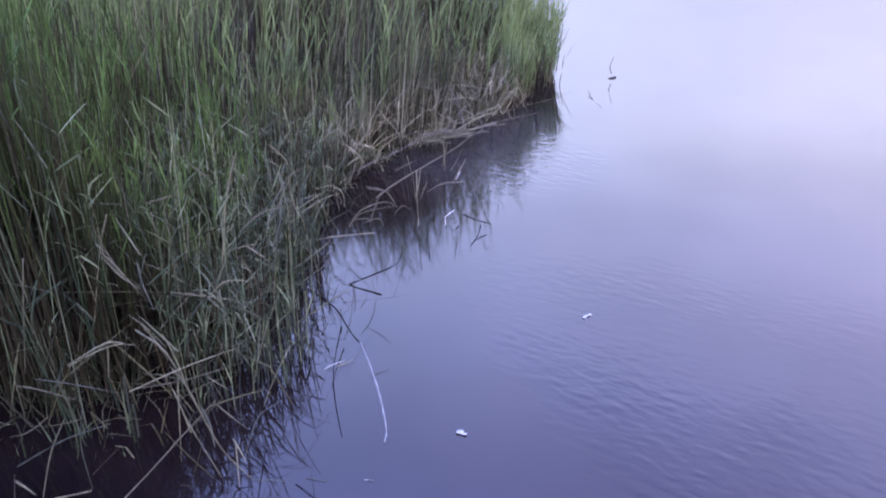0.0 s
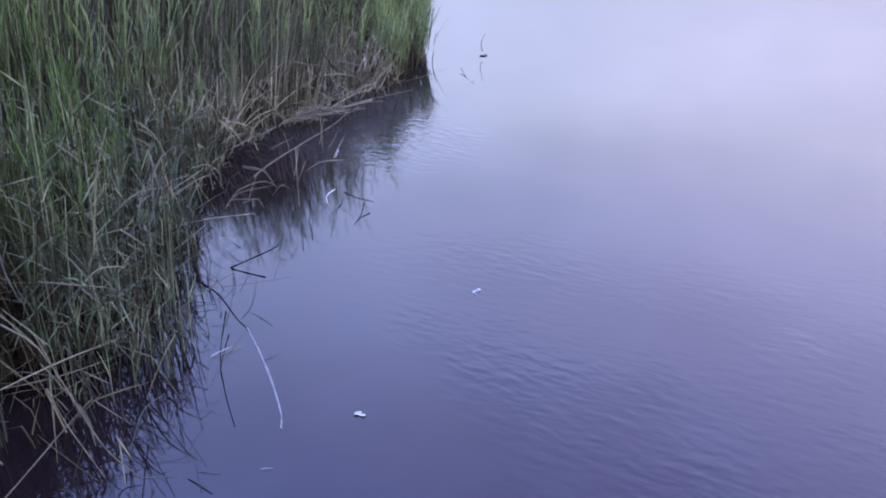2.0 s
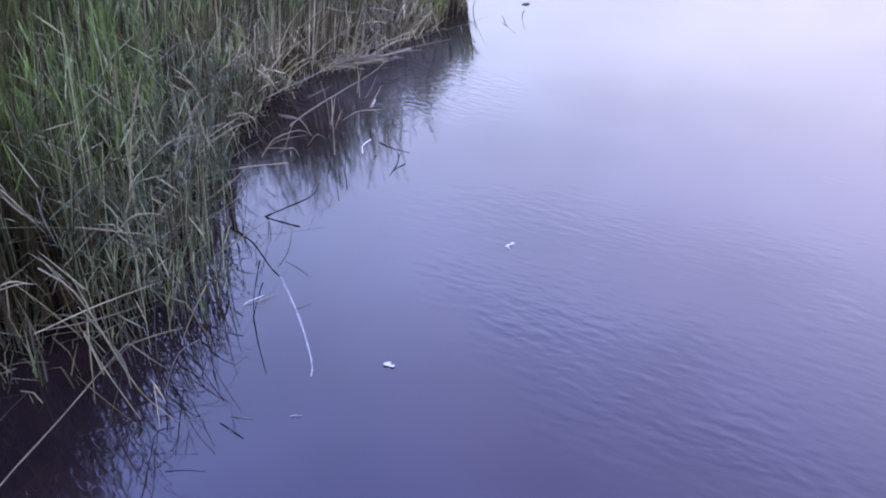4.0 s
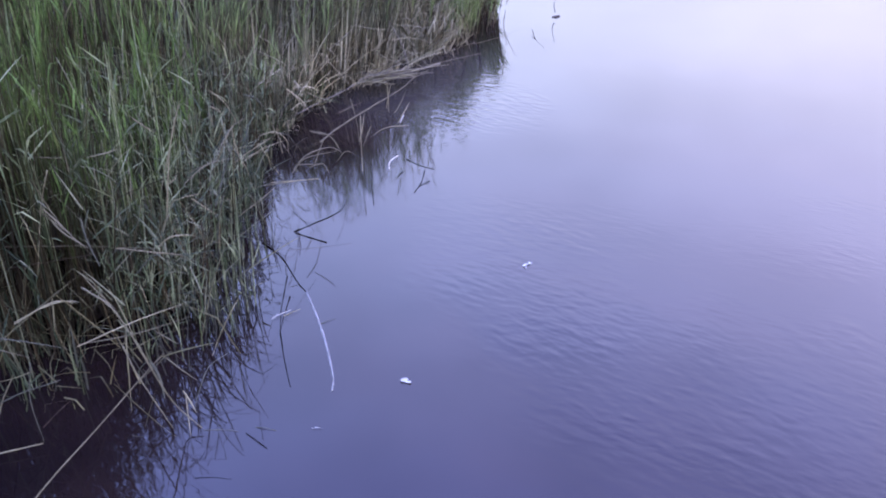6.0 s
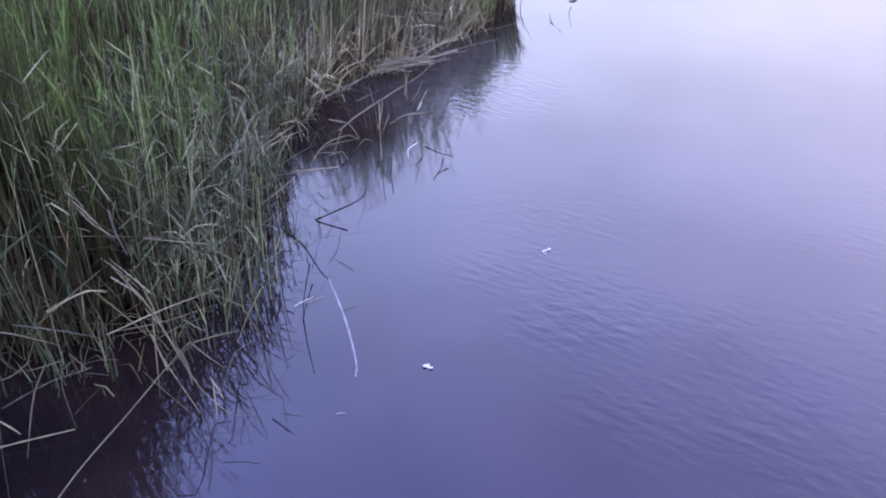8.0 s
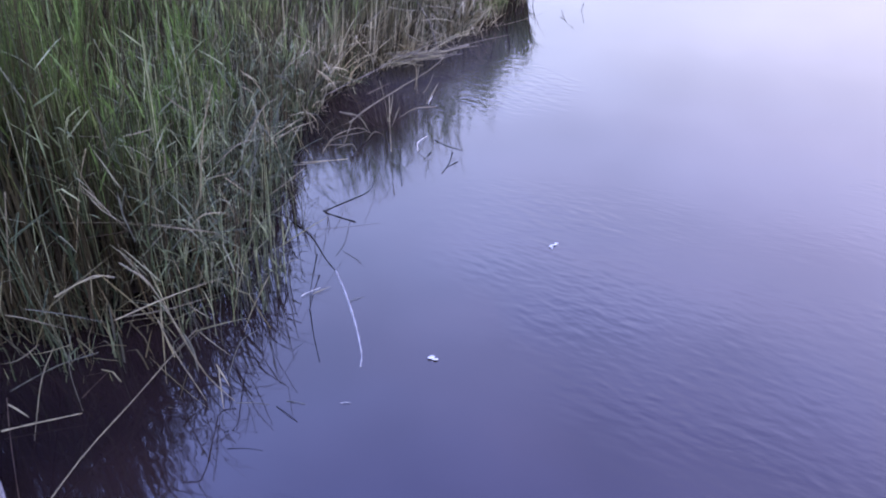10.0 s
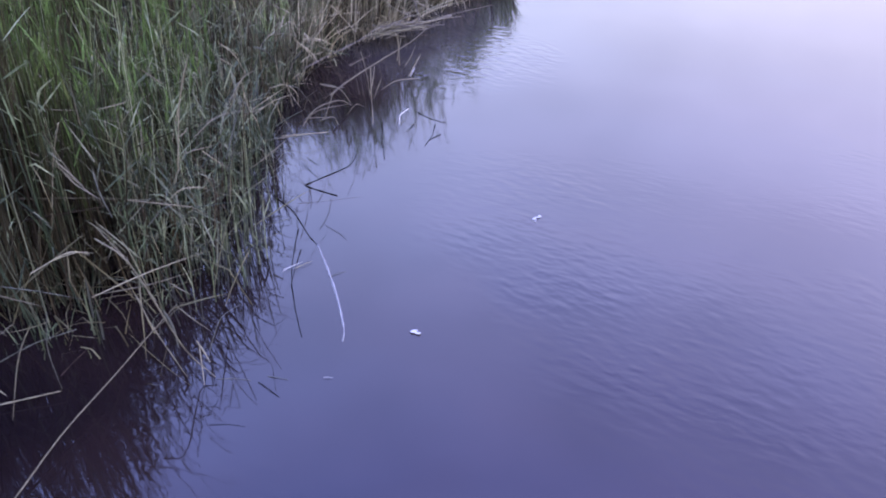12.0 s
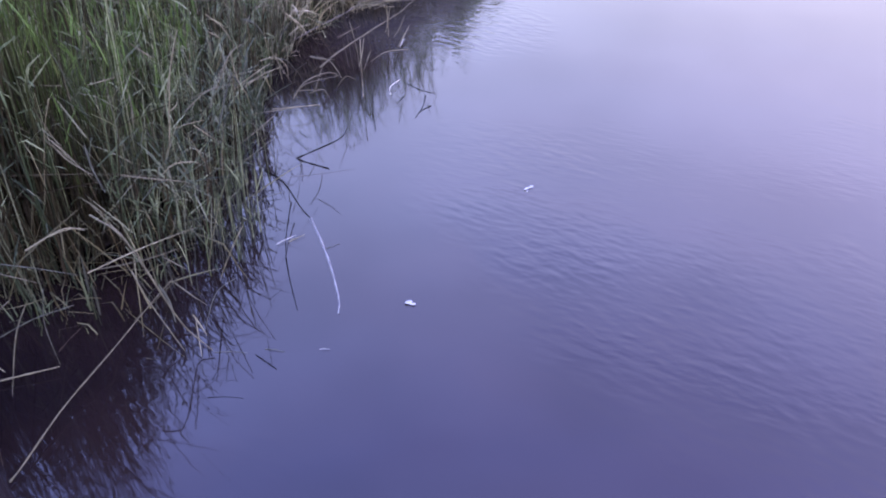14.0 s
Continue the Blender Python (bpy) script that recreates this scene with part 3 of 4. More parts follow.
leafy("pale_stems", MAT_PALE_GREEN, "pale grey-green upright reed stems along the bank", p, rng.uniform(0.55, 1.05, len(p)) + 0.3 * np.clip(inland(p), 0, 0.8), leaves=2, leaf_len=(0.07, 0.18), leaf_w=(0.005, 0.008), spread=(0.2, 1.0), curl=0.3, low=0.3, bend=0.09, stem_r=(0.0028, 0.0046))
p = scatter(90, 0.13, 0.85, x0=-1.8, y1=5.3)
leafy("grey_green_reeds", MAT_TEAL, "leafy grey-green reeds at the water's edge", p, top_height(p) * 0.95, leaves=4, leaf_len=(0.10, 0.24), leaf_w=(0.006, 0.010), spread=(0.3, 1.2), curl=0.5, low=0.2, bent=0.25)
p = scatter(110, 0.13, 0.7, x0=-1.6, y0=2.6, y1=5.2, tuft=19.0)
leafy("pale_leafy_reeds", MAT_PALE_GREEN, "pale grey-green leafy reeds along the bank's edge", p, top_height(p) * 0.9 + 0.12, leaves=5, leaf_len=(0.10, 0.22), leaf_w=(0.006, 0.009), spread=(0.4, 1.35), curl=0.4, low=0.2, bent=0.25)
p = scatter(130, 0.14, 1.0, x0=-1.8, y1=6.0)
growth("side_leaves", MAT_TEAL, "short grey-green leaves standing off the reed stems", p, rng.uniform(0.14, 0.30, len(p)), (0.006, 0.010), 0.75, 0.6, segs=4, kinked=0.2, rise=1.0)
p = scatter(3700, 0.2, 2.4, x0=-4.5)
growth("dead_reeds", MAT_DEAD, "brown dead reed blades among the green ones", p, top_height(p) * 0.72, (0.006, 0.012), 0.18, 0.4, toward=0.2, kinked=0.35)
p = scatter(1350, 0.0, 1.3, x0=-1.2, x1=0.35, y0=5.1, y1=7.6)
growth("bleached_straw_mat", MAT_STRAW, "tan dead straw bent over along the far bank", p, rng.uniform(0.25, 0.6, len(p)) * (1 - 0.25 * np.clip((p[:, 0] + 0.5) / 0.3, 0, 1)), (0.006, 0.011), 0.85, 0.7, toward=0.2, kinked=0.5, rise=0.3)
p = scatter(520, 0.0, 0.9, x0=-0.4, x1=0.3, y0=5.9, y1=7.4)
growth("tan_straw_fringe", MAT_STRAW, "tan dead straw standing at the far end of the bank", p, rng.uniform(0.25, 0.55, len(p)) * (1 + 0.4 * np.clip((p[:, 0] - 0.2) / 0.3, 0, 1)), (0.007, 0.013), 0.4, 0.7, toward=0.3, kinked=0.4, rise=0.15)
p = scatter(70, -0.2, 0.0, x0=-2.3, x1=-1.15, y0=2.0, y1=2.8, tuft=21.0)
growth("front_leaves", MAT_PALE_GREEN, "pale bent leaves standing in dark water before the bank", p, rng.uniform(0.18, 0.40, len(p)), (0.006, 0.010), 0.35, 0.6, kinked=0.45, sink=0.03)

# upright dead stems
p = scatter(1800, 0.2, 2.2, x0=-4.5)
n = len(p)
b = on_ground(p)
tall = top_height(p) * rng.uniform(0.5, 1.05, n)
hd, ln = rng.uniform(0, 2 * math.pi, n), np.abs(rng.normal(0, 0.12, n))
s = np.linspace(0, 1, 5)
stem_path = b[:, None] + tall[:, None, None] * np.stack([np.sin(ln)[:, None] * np.cos(hd)[:, None] * s ** 1.4, np.sin(ln)[:, None] * np.sin(hd)[:, None] * s ** 1.4, np.cos(ln)[:, None] * s], -1)
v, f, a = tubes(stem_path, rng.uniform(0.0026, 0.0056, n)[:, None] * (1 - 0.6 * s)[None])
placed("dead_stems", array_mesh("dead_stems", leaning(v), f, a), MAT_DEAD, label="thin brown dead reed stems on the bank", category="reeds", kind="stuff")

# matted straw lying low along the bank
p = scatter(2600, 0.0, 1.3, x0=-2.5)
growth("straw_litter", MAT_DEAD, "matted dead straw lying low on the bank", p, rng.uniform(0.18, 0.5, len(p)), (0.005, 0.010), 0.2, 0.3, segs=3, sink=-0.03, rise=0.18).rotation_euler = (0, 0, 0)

# ---- reed clumps along the edge, each with its own leaves and stems ----
LEAVES = []
for k in range(12):
    one = np.zeros((1, 3))
    v, f, a = blades(one, np.zeros(1), np.array([rng.uniform(0.03, 0.35)]), np.array([rng.uniform(0.1, 0.8)]), np.array([rng.uniform(0.35, 0.75)]),
                     np.array([rng.uniform(0.008, 0.014)]), np.array([rng.normal(0, 0.4)]), 8, np.array([1.3 if k % 6 == 0 else 0.0]), np.array([rng.uniform(0.4, 0.75)]))
    LEAVES.append(array_mesh("leaf", v, f, a))
STEMS = []
for k in range(4):
    s = np.linspace(0, 1, 7)
    hgt = rng.uniform(0.4, 0.8)
    path = np.stack([0.06 * hgt * np.sin(2.2 * s + k), 0.10 * hgt * s ** 2, hgt * s], -1)[None]
    v, f, a = tubes(path, (0.0042 * (1 - 0.5 * s) * (1 + 0.18 * (np.arange(7) % 2)))[None], 6)
    STEMS.append(array_mesh("stem", v, f, a))


def reed_clump(x, y):
    base = Vector((x, y, float(ground_height(np.array([[x, y]]))[0]) - 0.01))
    clump = new("reed_clump")
    clump.location = base
    clump.rotation_euler = (0, LEAN, 0)
    tagged(clump, "clump of grey-green reed leaves at the water's edge", "reed clump", "reed clumps along the bank")
    face = float(outward(np.array([[x, y]]))[0])
    size = 0.5 if y < 4.4 else 0.8
    for k in range(9):
        leaf = placed("leaf", LEAVES[int(rng.integers(12))], MAT_EDGE, clump)
        leaf.location = (rng.normal(0, 0.05), rng.normal(0, 0.05), 0)
        leaf.rotation_euler = (0, 0, face + rng.normal(0, 1.6))
        leaf.scale = [float(rng.uniform(0.7, 1.2)) * size] * 3
    for k in range(3):
        stem = placed("stem", STEMS[int(rng.integers(4))], MAT_EDGE, clump)
        stem.location = (rng.normal(0, 0.05), rng.normal(0, 0.05), 0)
        stem.scale = [size] * 3
        stem.rotation_euler = (rng.normal(0, 0.12), rng.normal(0, 0.12), rng.uniform(0, 6.28))
    return clump


for x, y in scatter(30, 0.15, 0.35, x0=-2.2, x1=0.9, y0=2.2, y1=7.4):
    reed_clump(float(x), float(y))

# ---- single leafy reeds and bare shoots standing along the edge ----
SHORT_LEAVES = []
for k in range(10):
    v, f, a = blades(np.zeros((1, 3)), np.zeros(1), np.array([rng.uniform(0.35, 1.2)]), np.array([rng.uniform(0.0, 0.9)]), np.array([rng.uniform(0.14, 0.28)]),
                     np.array([rng.uniform(0.0055, 0.009)]), np.array([rng.normal(0, 0.5)]), 6, np.array([1.1 if k % 4 == 0 else 0.0]), np.array([rng.uniform(0.4, 0.75)]))
    SHORT_LEAVES.append(array_mesh("leaf", v, f, a))


def reed(x, y, tall):
    """One reed: a thin stem with leaves standing off it on alternate sides."""
    plant = new("reed")
    plant.location = (x, y, float(ground_height(np.array([[x, y]]))[0]) - 0.02)
    plant.rotation_euler = (float(rng.normal(0, 0.05)), float(rng.normal(0, 0.05)), float(rng.uniform(0, 6.28)))
    tagged(plant, "single grey-green leafy reed at the water's edge", "reed", "reeds along the water's edge")
    stem = placed("stem", STEMS[int(rng.integers(4))], MAT_EDGE, plant)
    stem.scale = (0.8, 0.4, tall / 0.6)
    for k in range(6):
        leaf = placed("leaf", SHORT_LEAVES[int(rng.integers(10))], MAT_EDGE, plant)
        leaf.location = (0, 0, tall * (0.25 + 0.75 * (k + float(rng.uniform(0, 0.8))) / 6))
        leaf.rotation_euler = (0, 0, math.pi * k + float(rng.normal(0, 0.5)))
        leaf.scale = [float(rng.uniform(0.8, 1.15))] * 3
    return plant


for x, y in scatter(60, -0.05, 0.3, x0=-1.7, x1=-0.3, y0=2.4, y1=4.2, tuft=23.0):
    reed(float(x), float(y), float(top_height(np.array([[x, y]]))[0]) * float(rng.uniform(0.8, 1.2)) + 0.1)

SHOOTS = []
for k in range(6):
    s = np.linspace(0, 1, 6)
    v, f, a = tubes(np.stack([0.07 * s ** 2 * (k - 2.5) / 2.5, 0.02 * np.sin(3 * s + k), -0.1 + 0.4 * s], -1)[None], (0.0033 * (1 - 0.7 * s))[None], 5)
    SHOOTS.append(array_mesh("bare_shoot", v, f, a))
for x, y in scatter(46, -0.16, 0.02, x0=-1.1, x1=-0.68, y0=2.2, y1=3.5, tuft=25.0):
    shoot = placed("bare_shoot", SHOOTS[int(rng.integers(6))], TONES["wet"], label="thin dark wet reed shoot standing in still water", category="reed shoot", group="reed shoots in the water")
    shoot.location = (float(x), float(y), 0)
    shoot.rotation_euler = (float(rng.normal(0, 0.07)), float(rng.normal(0, 0.07)), float(rng.uniform(0, 6.28)))
    shoot.scale = (1, 1, float(rng.uniform(0.5, 1.15)))

# ---- tangles of broken straw caught low in the reeds ----
STRAWS = []
for k in range(16):
    v, f, a = blades(np.zeros((1, 3)), np.zeros(1), np.array([rng.uniform(0.3, 1.4)]), np.array([rng.uniform(-0.3, 0.8)]), np.array([rng.uniform(0.2, 0.5)]),
                     np.array([rng.uniform(0.004, 0.008)]), np.array([rng.normal(0, 0.6)]), 7, np.array([1.5 if k % 3 == 0 else 0.0]), np.array([rng.uniform(0.3, 0.7)]))
    STRAWS.append(array_mesh("straw", v, f, a))


def straw_tangle(x, y, spread, high):
    tangle = new("straw_tangle")
    tangle.location = (x, y, float(ground_height(np.array([[x, y]]))[0]))
    tagged(tangle, "tangle of pale broken straw caught among the reeds", "straw tangle", "straw tangles along the bank")
    face = float(outward(np.array([[x, y]]))[0])
    for k in range(30):
        st = placed("straw", STRAWS[int(rng.integers(16))], MAT_PIECE, tangle)
        st.location = (rng.normal(0, spread), rng.normal(0, spread), abs(rng.normal(0, high)))
        st.rotation_euler = (rng.normal(0, 0.15), rng.normal(0, 0.15), face + rng.normal(0, 2.2))
        st.scale = [float(rng.uniform(0.7, 1.25))] * 3
    return tangle


for x, y in ((-1.12, 2.46), (-1.95, 2.6), (-1.6, 2.62), (-1.3, 2.75), (-1.2, 3.2), (-1.18, 3.8), (-1.1, 4.4), (-1.0, 4.95), (-0.55, 5.75), (0.0, 6.35)):
    straw_tangle(x, y, 0.15, 0.2)
for x, y in ((-2.3, 2.95), (-1.9, 3.0), (-1.5, 3.05), (-1.25, 3.1), (-1.35, 3.6), (-1.3, 4.2), (-1.3, 4.8), (-1.1, 5.5), (-0.5, 6.3), (0.2, 6.9)):
    straw_tangle(x, y, 0.2, 0.45)


# ---- single fallen stalks, broken leaves, twigs and driftwood ----
def spline(points, count):
    p = np.array(points, float)
    if len(p) == 2:
        p = np.array([p[0], (p[0] * 0.5 + p[1] * 0.5) + [0, 0, 0.004], p[1]])
    ext = np.vstack([2 * p[0] - p[1], p, 2 * p[-1] - p[-2]])
    out = []
    for u in np.linspace(0, len(p) - 1 - 1e-6, count):
        i, w = int(u), u - int(u)
        a, b, c, d = ext[i : i + 4]
        out.append(0.5 * (2 * b + (c - a) * w + (2 * a - 5 * b + 4 * c - d) * w ** 2 + (3 * b - a - 3 * c + d) * w ** 3))
    return np.array(out)


NAMES = {"stalk": "fallen_stalk", "leaf": "broken_leaf", "twig": "twig", "stick": "curved_stick", "driftwood": "driftwood", "branch": "fallen_branch"}
WORDS = {"straw": "straw-coloured", "pale": "pale bleached", "grey": "grey-green", "brown": "brown", "dark": "wet blackish", "white": "white bleached", "stick": "pale peeled", "log": "weathered grey-brown"}
WHERE = {"stalk": "dead reed stalk lying across the water's edge", "leaf": "bent reed leaf hanging over dark water", "twig": "twig floating on still water",
         "stick": "curved stick half sunk in still water", "driftwood": "driftwood log along the bank", "branch": "dead branch lying over dark water"}


def lay(kind, tone, r_mm, *points):
    """One stalk, leaf, twig or branch along a few points; r_mm: half its thickness in millimetres."""
    r = r_mm / 1000 * (0.5 if kind == "driftwood" else 0.38 if kind == "leaf" else 0.42)
    if kind in ("twig", "stick"):  # what floats lies half sunk
        points = [(x, y, z if z > 0.014 else r * 0.2) for x, y, z in points]
    if kind == "leaf":
        path = spline(points, 10)
        s = np.linspace(0, 1, 10)
        tang = np.gradient(path, axis=0)
        tang /= np.linalg.norm(tang, axis=1, keepdims=True)
        side = np.cross(tang, [0.25, -0.72, 0.65])
        side /= np.linalg.norm(side, axis=1, keepdims=True)
        nrm = np.cross(side, tang)
        prof = (0.6 + 0.4 * np.minimum(s / 0.2, 1)) * (1 - 0.75 * s ** 3)
        hw = (r * prof)[:, None]
        th = 0.0007
        v = np.stack([path - side * hw, path - nrm * (hw * 0.3 + th), path + side * hw, path - nrm * (hw * 0.3 - th)], 1).reshape(-1, 3)
        ring = np.arange(40).reshape(10, 4)
        nx = np.roll(ring, -1, 1)
        f = np.stack([ring[:-1], nx[:-1], nx[1:], ring[1:]], -1).reshape(-1, 4)
        me = array_mesh(NAMES[kind], v, np.vstack([f, ring[:1], ring[-1:, ::-1]]), np.repeat(s, 4))
    else:
        rings = 22 if kind in ("driftwood", "branch", "stick") else 14
        path = spline(points, rings)
        length = np.linalg.norm(np.diff(path, axis=0), axis=1).sum()
        s = np.linspace(0, 1, rings)
        wob = np.array([noise.noise_vector((points[0][0] * 9, points[0][1] * 9, u * length * 9)) for u in s])
        path = path + wob * r * (0.8 if kind in ("driftwood", "branch") else 0.4)
        rad = r * (1 - 0.45 * s) * (1 + 0.16 * np.sin(s * length * 75)) * (1 + (0.25 if kind == "driftwood" else 0.13) * rng.normal(0, 1, rings))
        v, f, a = tubes(path[None], rad[None], 8)
        caps = np.array([[7, 6, 5, 4], [7, 4, 3, 0], [3, 2, 1, 0]])
        end = (rings - 1) * 8
        me = array_mesh(NAMES[kind], v, np.vstack([f, caps, (caps + end)[:, ::-1]]), a)
    return placed(NAMES[kind], me, TONES[tone], label=f"{WORDS[tone]} {WHERE[kind]}", category=NAMES[kind].replace("_", " "), group=NAMES[kind].replace("_", " ") + "s in the creek")


lay("stalk", "straw", 7.6, (-1.35, 1.63, 0.015), (-1.33, 1.69, 0.020), (-1.27, 1.92, 0.040), (-1.18, 2.15, 0.060), (-1.07, 2.38, 0.110), (-1.00, 2.48, 0.150))
lay("stalk", "straw", 8.2, (-1.16, 2.32, 0.576), (-1.04, 2.27, 0.496), (-0.93, 2.23, 0.195), (-0.89, 2.24, 0.079), (-0.81, 2.20, 0.020))
lay("stalk", "straw", 6.8, (-1.10, 2.37, 0.282), (-1.04, 2.31, 0.172), (-0.92, 2.21, 0.015))
lay("leaf", "pale", 6.7, (-1.25, 2.34, 0.300), (-1.05, 2.41, 0.359), (-0.83, 2.46, 0.418))
lay("leaf", "straw", 6.0, (-1.26, 2.38, 0.280), (-1.06, 2.41, 0.301), (-0.86, 2.46, 0.340))
lay("leaf", "pale", 6.3, (-1.35, 2.19, 0.521), (-1.20, 2.19, 0.608), (-1.14, 2.22, 0.580))
lay("leaf", "straw", 6.9, (-1.61, 2.28, 0.375), (-1.53, 2.26, 0.376), (-1.38, 2.26, 0.320))
lay("leaf", "grey", 6.0, (-1.54, 2.28, 0.405), (-1.40, 2.28, 0.378), (-1.25, 2.29, 0.330))
lay("stalk", "pale", 8.0, (-1.63, 2.05, 0.020), (-1.50, 2.09, 0.025), (-1.36, 2.13, 0.030))
lay("leaf", "straw", 6.9, (-1.40, 2.17, 0.321), (-1.46, 2.12, 0.199), (-1.50, 2.02, 0.000))
lay("leaf", "pale", 9.9, (-1.64, 2.15, 0.060), (-1.55, 2.11, 0.030))
lay("stalk", "grey", 5.9, (-1.57, 2.10, 0.171), (-1.38, 2.10, 0.284), (-1.21, 2.11, 0.344))
lay("stalk", "grey", 5.2, (-1.36, 2.22, 0.330), (-1.40, 2.21, 0.171), (-1.38, 2.17, 0.000))
lay("stalk", "brown", 4.4, (-1.39, 2.21, 0.030), (-1.28, 2.24, 0.130))
lay("leaf", "pale", 8.3, (-0.90, 2.33, 0.090), (-0.87, 2.30, 0.060), (-0.84, 2.26, 0.040))
lay("leaf", "pale", 6.0, (-0.89, 2.32, 0.070), (-0.87, 2.25, 0.040), (-0.85, 2.18, 0.000))
lay("leaf", "straw", 6.1, (-0.99, 2.45, 0.160), (-0.91, 2.39, 0.140), (-0.85, 2.37, 0.100))
lay("leaf", "pale", 7.2, (-0.72, 2.63, 0.299), (-0.75, 2.61, 0.252), (-0.82, 2.64, 0.113), (-0.87, 2.64, 0.000))
lay("leaf", "grey", 4.4, (-0.76, 2.51, 0.120), (-0.82, 2.43, 0.120), (-0.85, 2.35, 0.060), (-0.87, 2.33, 0.000))
lay("twig", "dark", 4.1, (-0.65, 2.19, 0.004), (-0.56, 2.11, 0.004))
lay("twig", "dark", 3.2, (-0.79, 1.98, 0.004), (-0.72, 1.98, 0.006), (-0.66, 1.97, 0.004))
lay("twig", "dark", 4.1, (-0.82, 2.06, 0.004), (-0.79, 2.07, 0.006), (-0.77, 2.08, 0.030))
lay("stalk", "brown", 4.3, (-1.64, 2.16, 0.080), (-1.55, 1.97, 0.040), (-1.41, 1.71, 0.000))
lay("leaf", "straw", 5.1, (-1.46, 2.18, 0.320), (-1.51, 2.12, 0.301), (-1.58, 2.12, 0.281))
lay("stick", "stick", 11.0, (-0.53, 3.09, 0.008), (-0.46, 2.89, 0.012), (-0.40, 2.69, 0.012), (-0.355, 2.49, 0.004), (-0.352, 2.41, 0.000))
lay("twig", "dark", 9.0, (-0.81, 3.54, 0.000), (-0.74, 3.46, 0.008), (-0.68, 3.38, 0.006), (-0.61, 3.23, 0.008), (-0.57, 3.15, 0.010), (-0.53, 3.09, 0.008))
lay("twig", "dark", 10.5, (-0.65, 3.63, 0.004), (-0.57, 3.58, 0.004), (-0.48, 3.53, 0.004))
lay("twig", "dark", 8.0, (-0.66, 3.64, 0.004), (-0.56, 3.73, 0.004), (-0.44, 3.85, 0.006), (-0.41, 3.99, 0.012))
lay("twig", "brown", 2.2, (-0.67, 3.46, 0.002), (-0.53, 3.48, 0.003), (-0.35, 3.52, 0.003))
lay("twig", "grey", 4.2, (-0.80, 3.25, 0.000), (-0.69, 3.29, 0.020))
lay("leaf", "white", 7.8, (-0.66, 2.88, 0.006), (-0.64, 2.90, 0.010), (-0.58, 2.94, 0.012))
lay("leaf", "pale", 5.8, (-0.61, 2.90, 0.006), (-0.58, 2.92, 0.008), (-0.54, 2.95, 0.008))
lay("twig", "dark", 6.0, (-0.62, 3.14, 0.060), (-0.62, 2.92, 0.030), (-0.61, 2.79, 0.000))
lay("twig", "dark", 6.0, (-0.61, 2.79, 0.002), (-0.57, 2.62, 0.003), (-0.52, 2.44, 0.002))
lay("twig", "grey", 2.9, (-0.45, 2.84, 0.012), (-0.38, 2.88, 0.003))
lay("twig", "dark", 6.0, (-0.08, 4.50, 0.010), (0.00, 4.41, 0.012), (0.09, 4.35, 0.008))
lay("twig", "dark", 7.5, (0.03, 4.33, 0.004), (0.02, 4.25, 0.006), (0.01, 4.18, 0.006), (-0.03, 4.06, 0.004))
lay("twig", "dark", 7.0, (0.06, 4.20, 0.014), (0.02, 4.16, 0.010), (-0.01, 4.12, 0.004))
lay("twig", "dark", 6.0, (-0.10, 4.33, 0.006), (-0.12, 4.28, 0.004), (-0.14, 4.24, 0.004))
lay("leaf", "white", 7.8, (-0.13, 4.49, 0.030), (-0.18, 4.41, 0.025), (-0.18, 4.35, 0.000))
lay("stalk", "dark", 6.1, (-0.27, 4.13, 0.120), (-0.27, 4.11, 0.060), (-0.28, 4.13, -0.010))
lay("leaf", "straw", 10.3, (-0.94, 3.63, 0.100), (-0.85, 3.73, 0.130), (-0.77, 3.84, 0.160))
lay("leaf", "straw", 7.2, (-0.96, 3.82, 0.160), (-0.78, 3.96, 0.120), (-0.57, 4.10, 0.080))
lay("stalk", "straw", 9.0, (0.02, 5.84, 0.110), (0.14, 5.95, 0.105), (0.28, 6.09, 0.090), (0.50, 6.28, 0.070))
lay("stalk", "pale", 7.0, (-0.05, 5.72, 0.130), (0.10, 5.83, 0.120), (0.24, 5.99, 0.080))
lay("driftwood", "log", 15.0, (0.16, 5.95, 0.100), (-0.06, 5.77, 0.105), (-0.39, 5.60, 0.100), (-0.50, 5.46, 0.095), (-0.68, 5.22, 0.090), (-0.84, 5.00, 0.080))
lay("driftwood", "log", 11.0, (-0.07, 5.74, 0.110), (-0.09, 5.80, 0.200), (-0.13, 5.88, 0.300), (-0.22, 6.00, 0.420))
lay("leaf", "pale", 12.0, (-0.14, 5.76, 0.120), (0.06, 5.92, 0.170), (0.25, 6.12, 0.150))
lay("branch", "straw", 11.7, (-0.60, 4.50, 0.120), (-0.48, 4.80, 0.110), (-0.23, 5.25, 0.100), (-0.11, 5.41, 0.120), (-0.02, 5.59, 0.140))
lay("leaf", "straw", 10.7, (-0.67, 4.58, 0.160), (-0.55, 4.57, 0.130), (-0.48, 4.53, 0.040))
lay("stalk", "pale", 6.4, (-0.34, 4.40, 0.333), (-0.34, 4.35, 0.180), (-0.34, 4.34, -0.013))
lay("stalk", "straw", 6.8, (-0.42, 4.71, 0.311), (-0.39, 4.69, 0.178), (-0.38, 4.72, -0.013))
lay("leaf", "pale", 11.9, (-0.21, 5.16, 0.249), (-0.21, 5.22, 0.125), (-0.21, 5.24, 0.000))
lay("leaf", "straw", 9.8, (-0.07, 4.97, 0.020), (-0.21, 4.80, 0.080), (-0.31, 4.70, 0.060))
lay("leaf", "straw", 9.5, (-0.30, 4.69, 0.140), (-0.32, 4.67, 0.100), (-0.35, 4.61, 0.040))
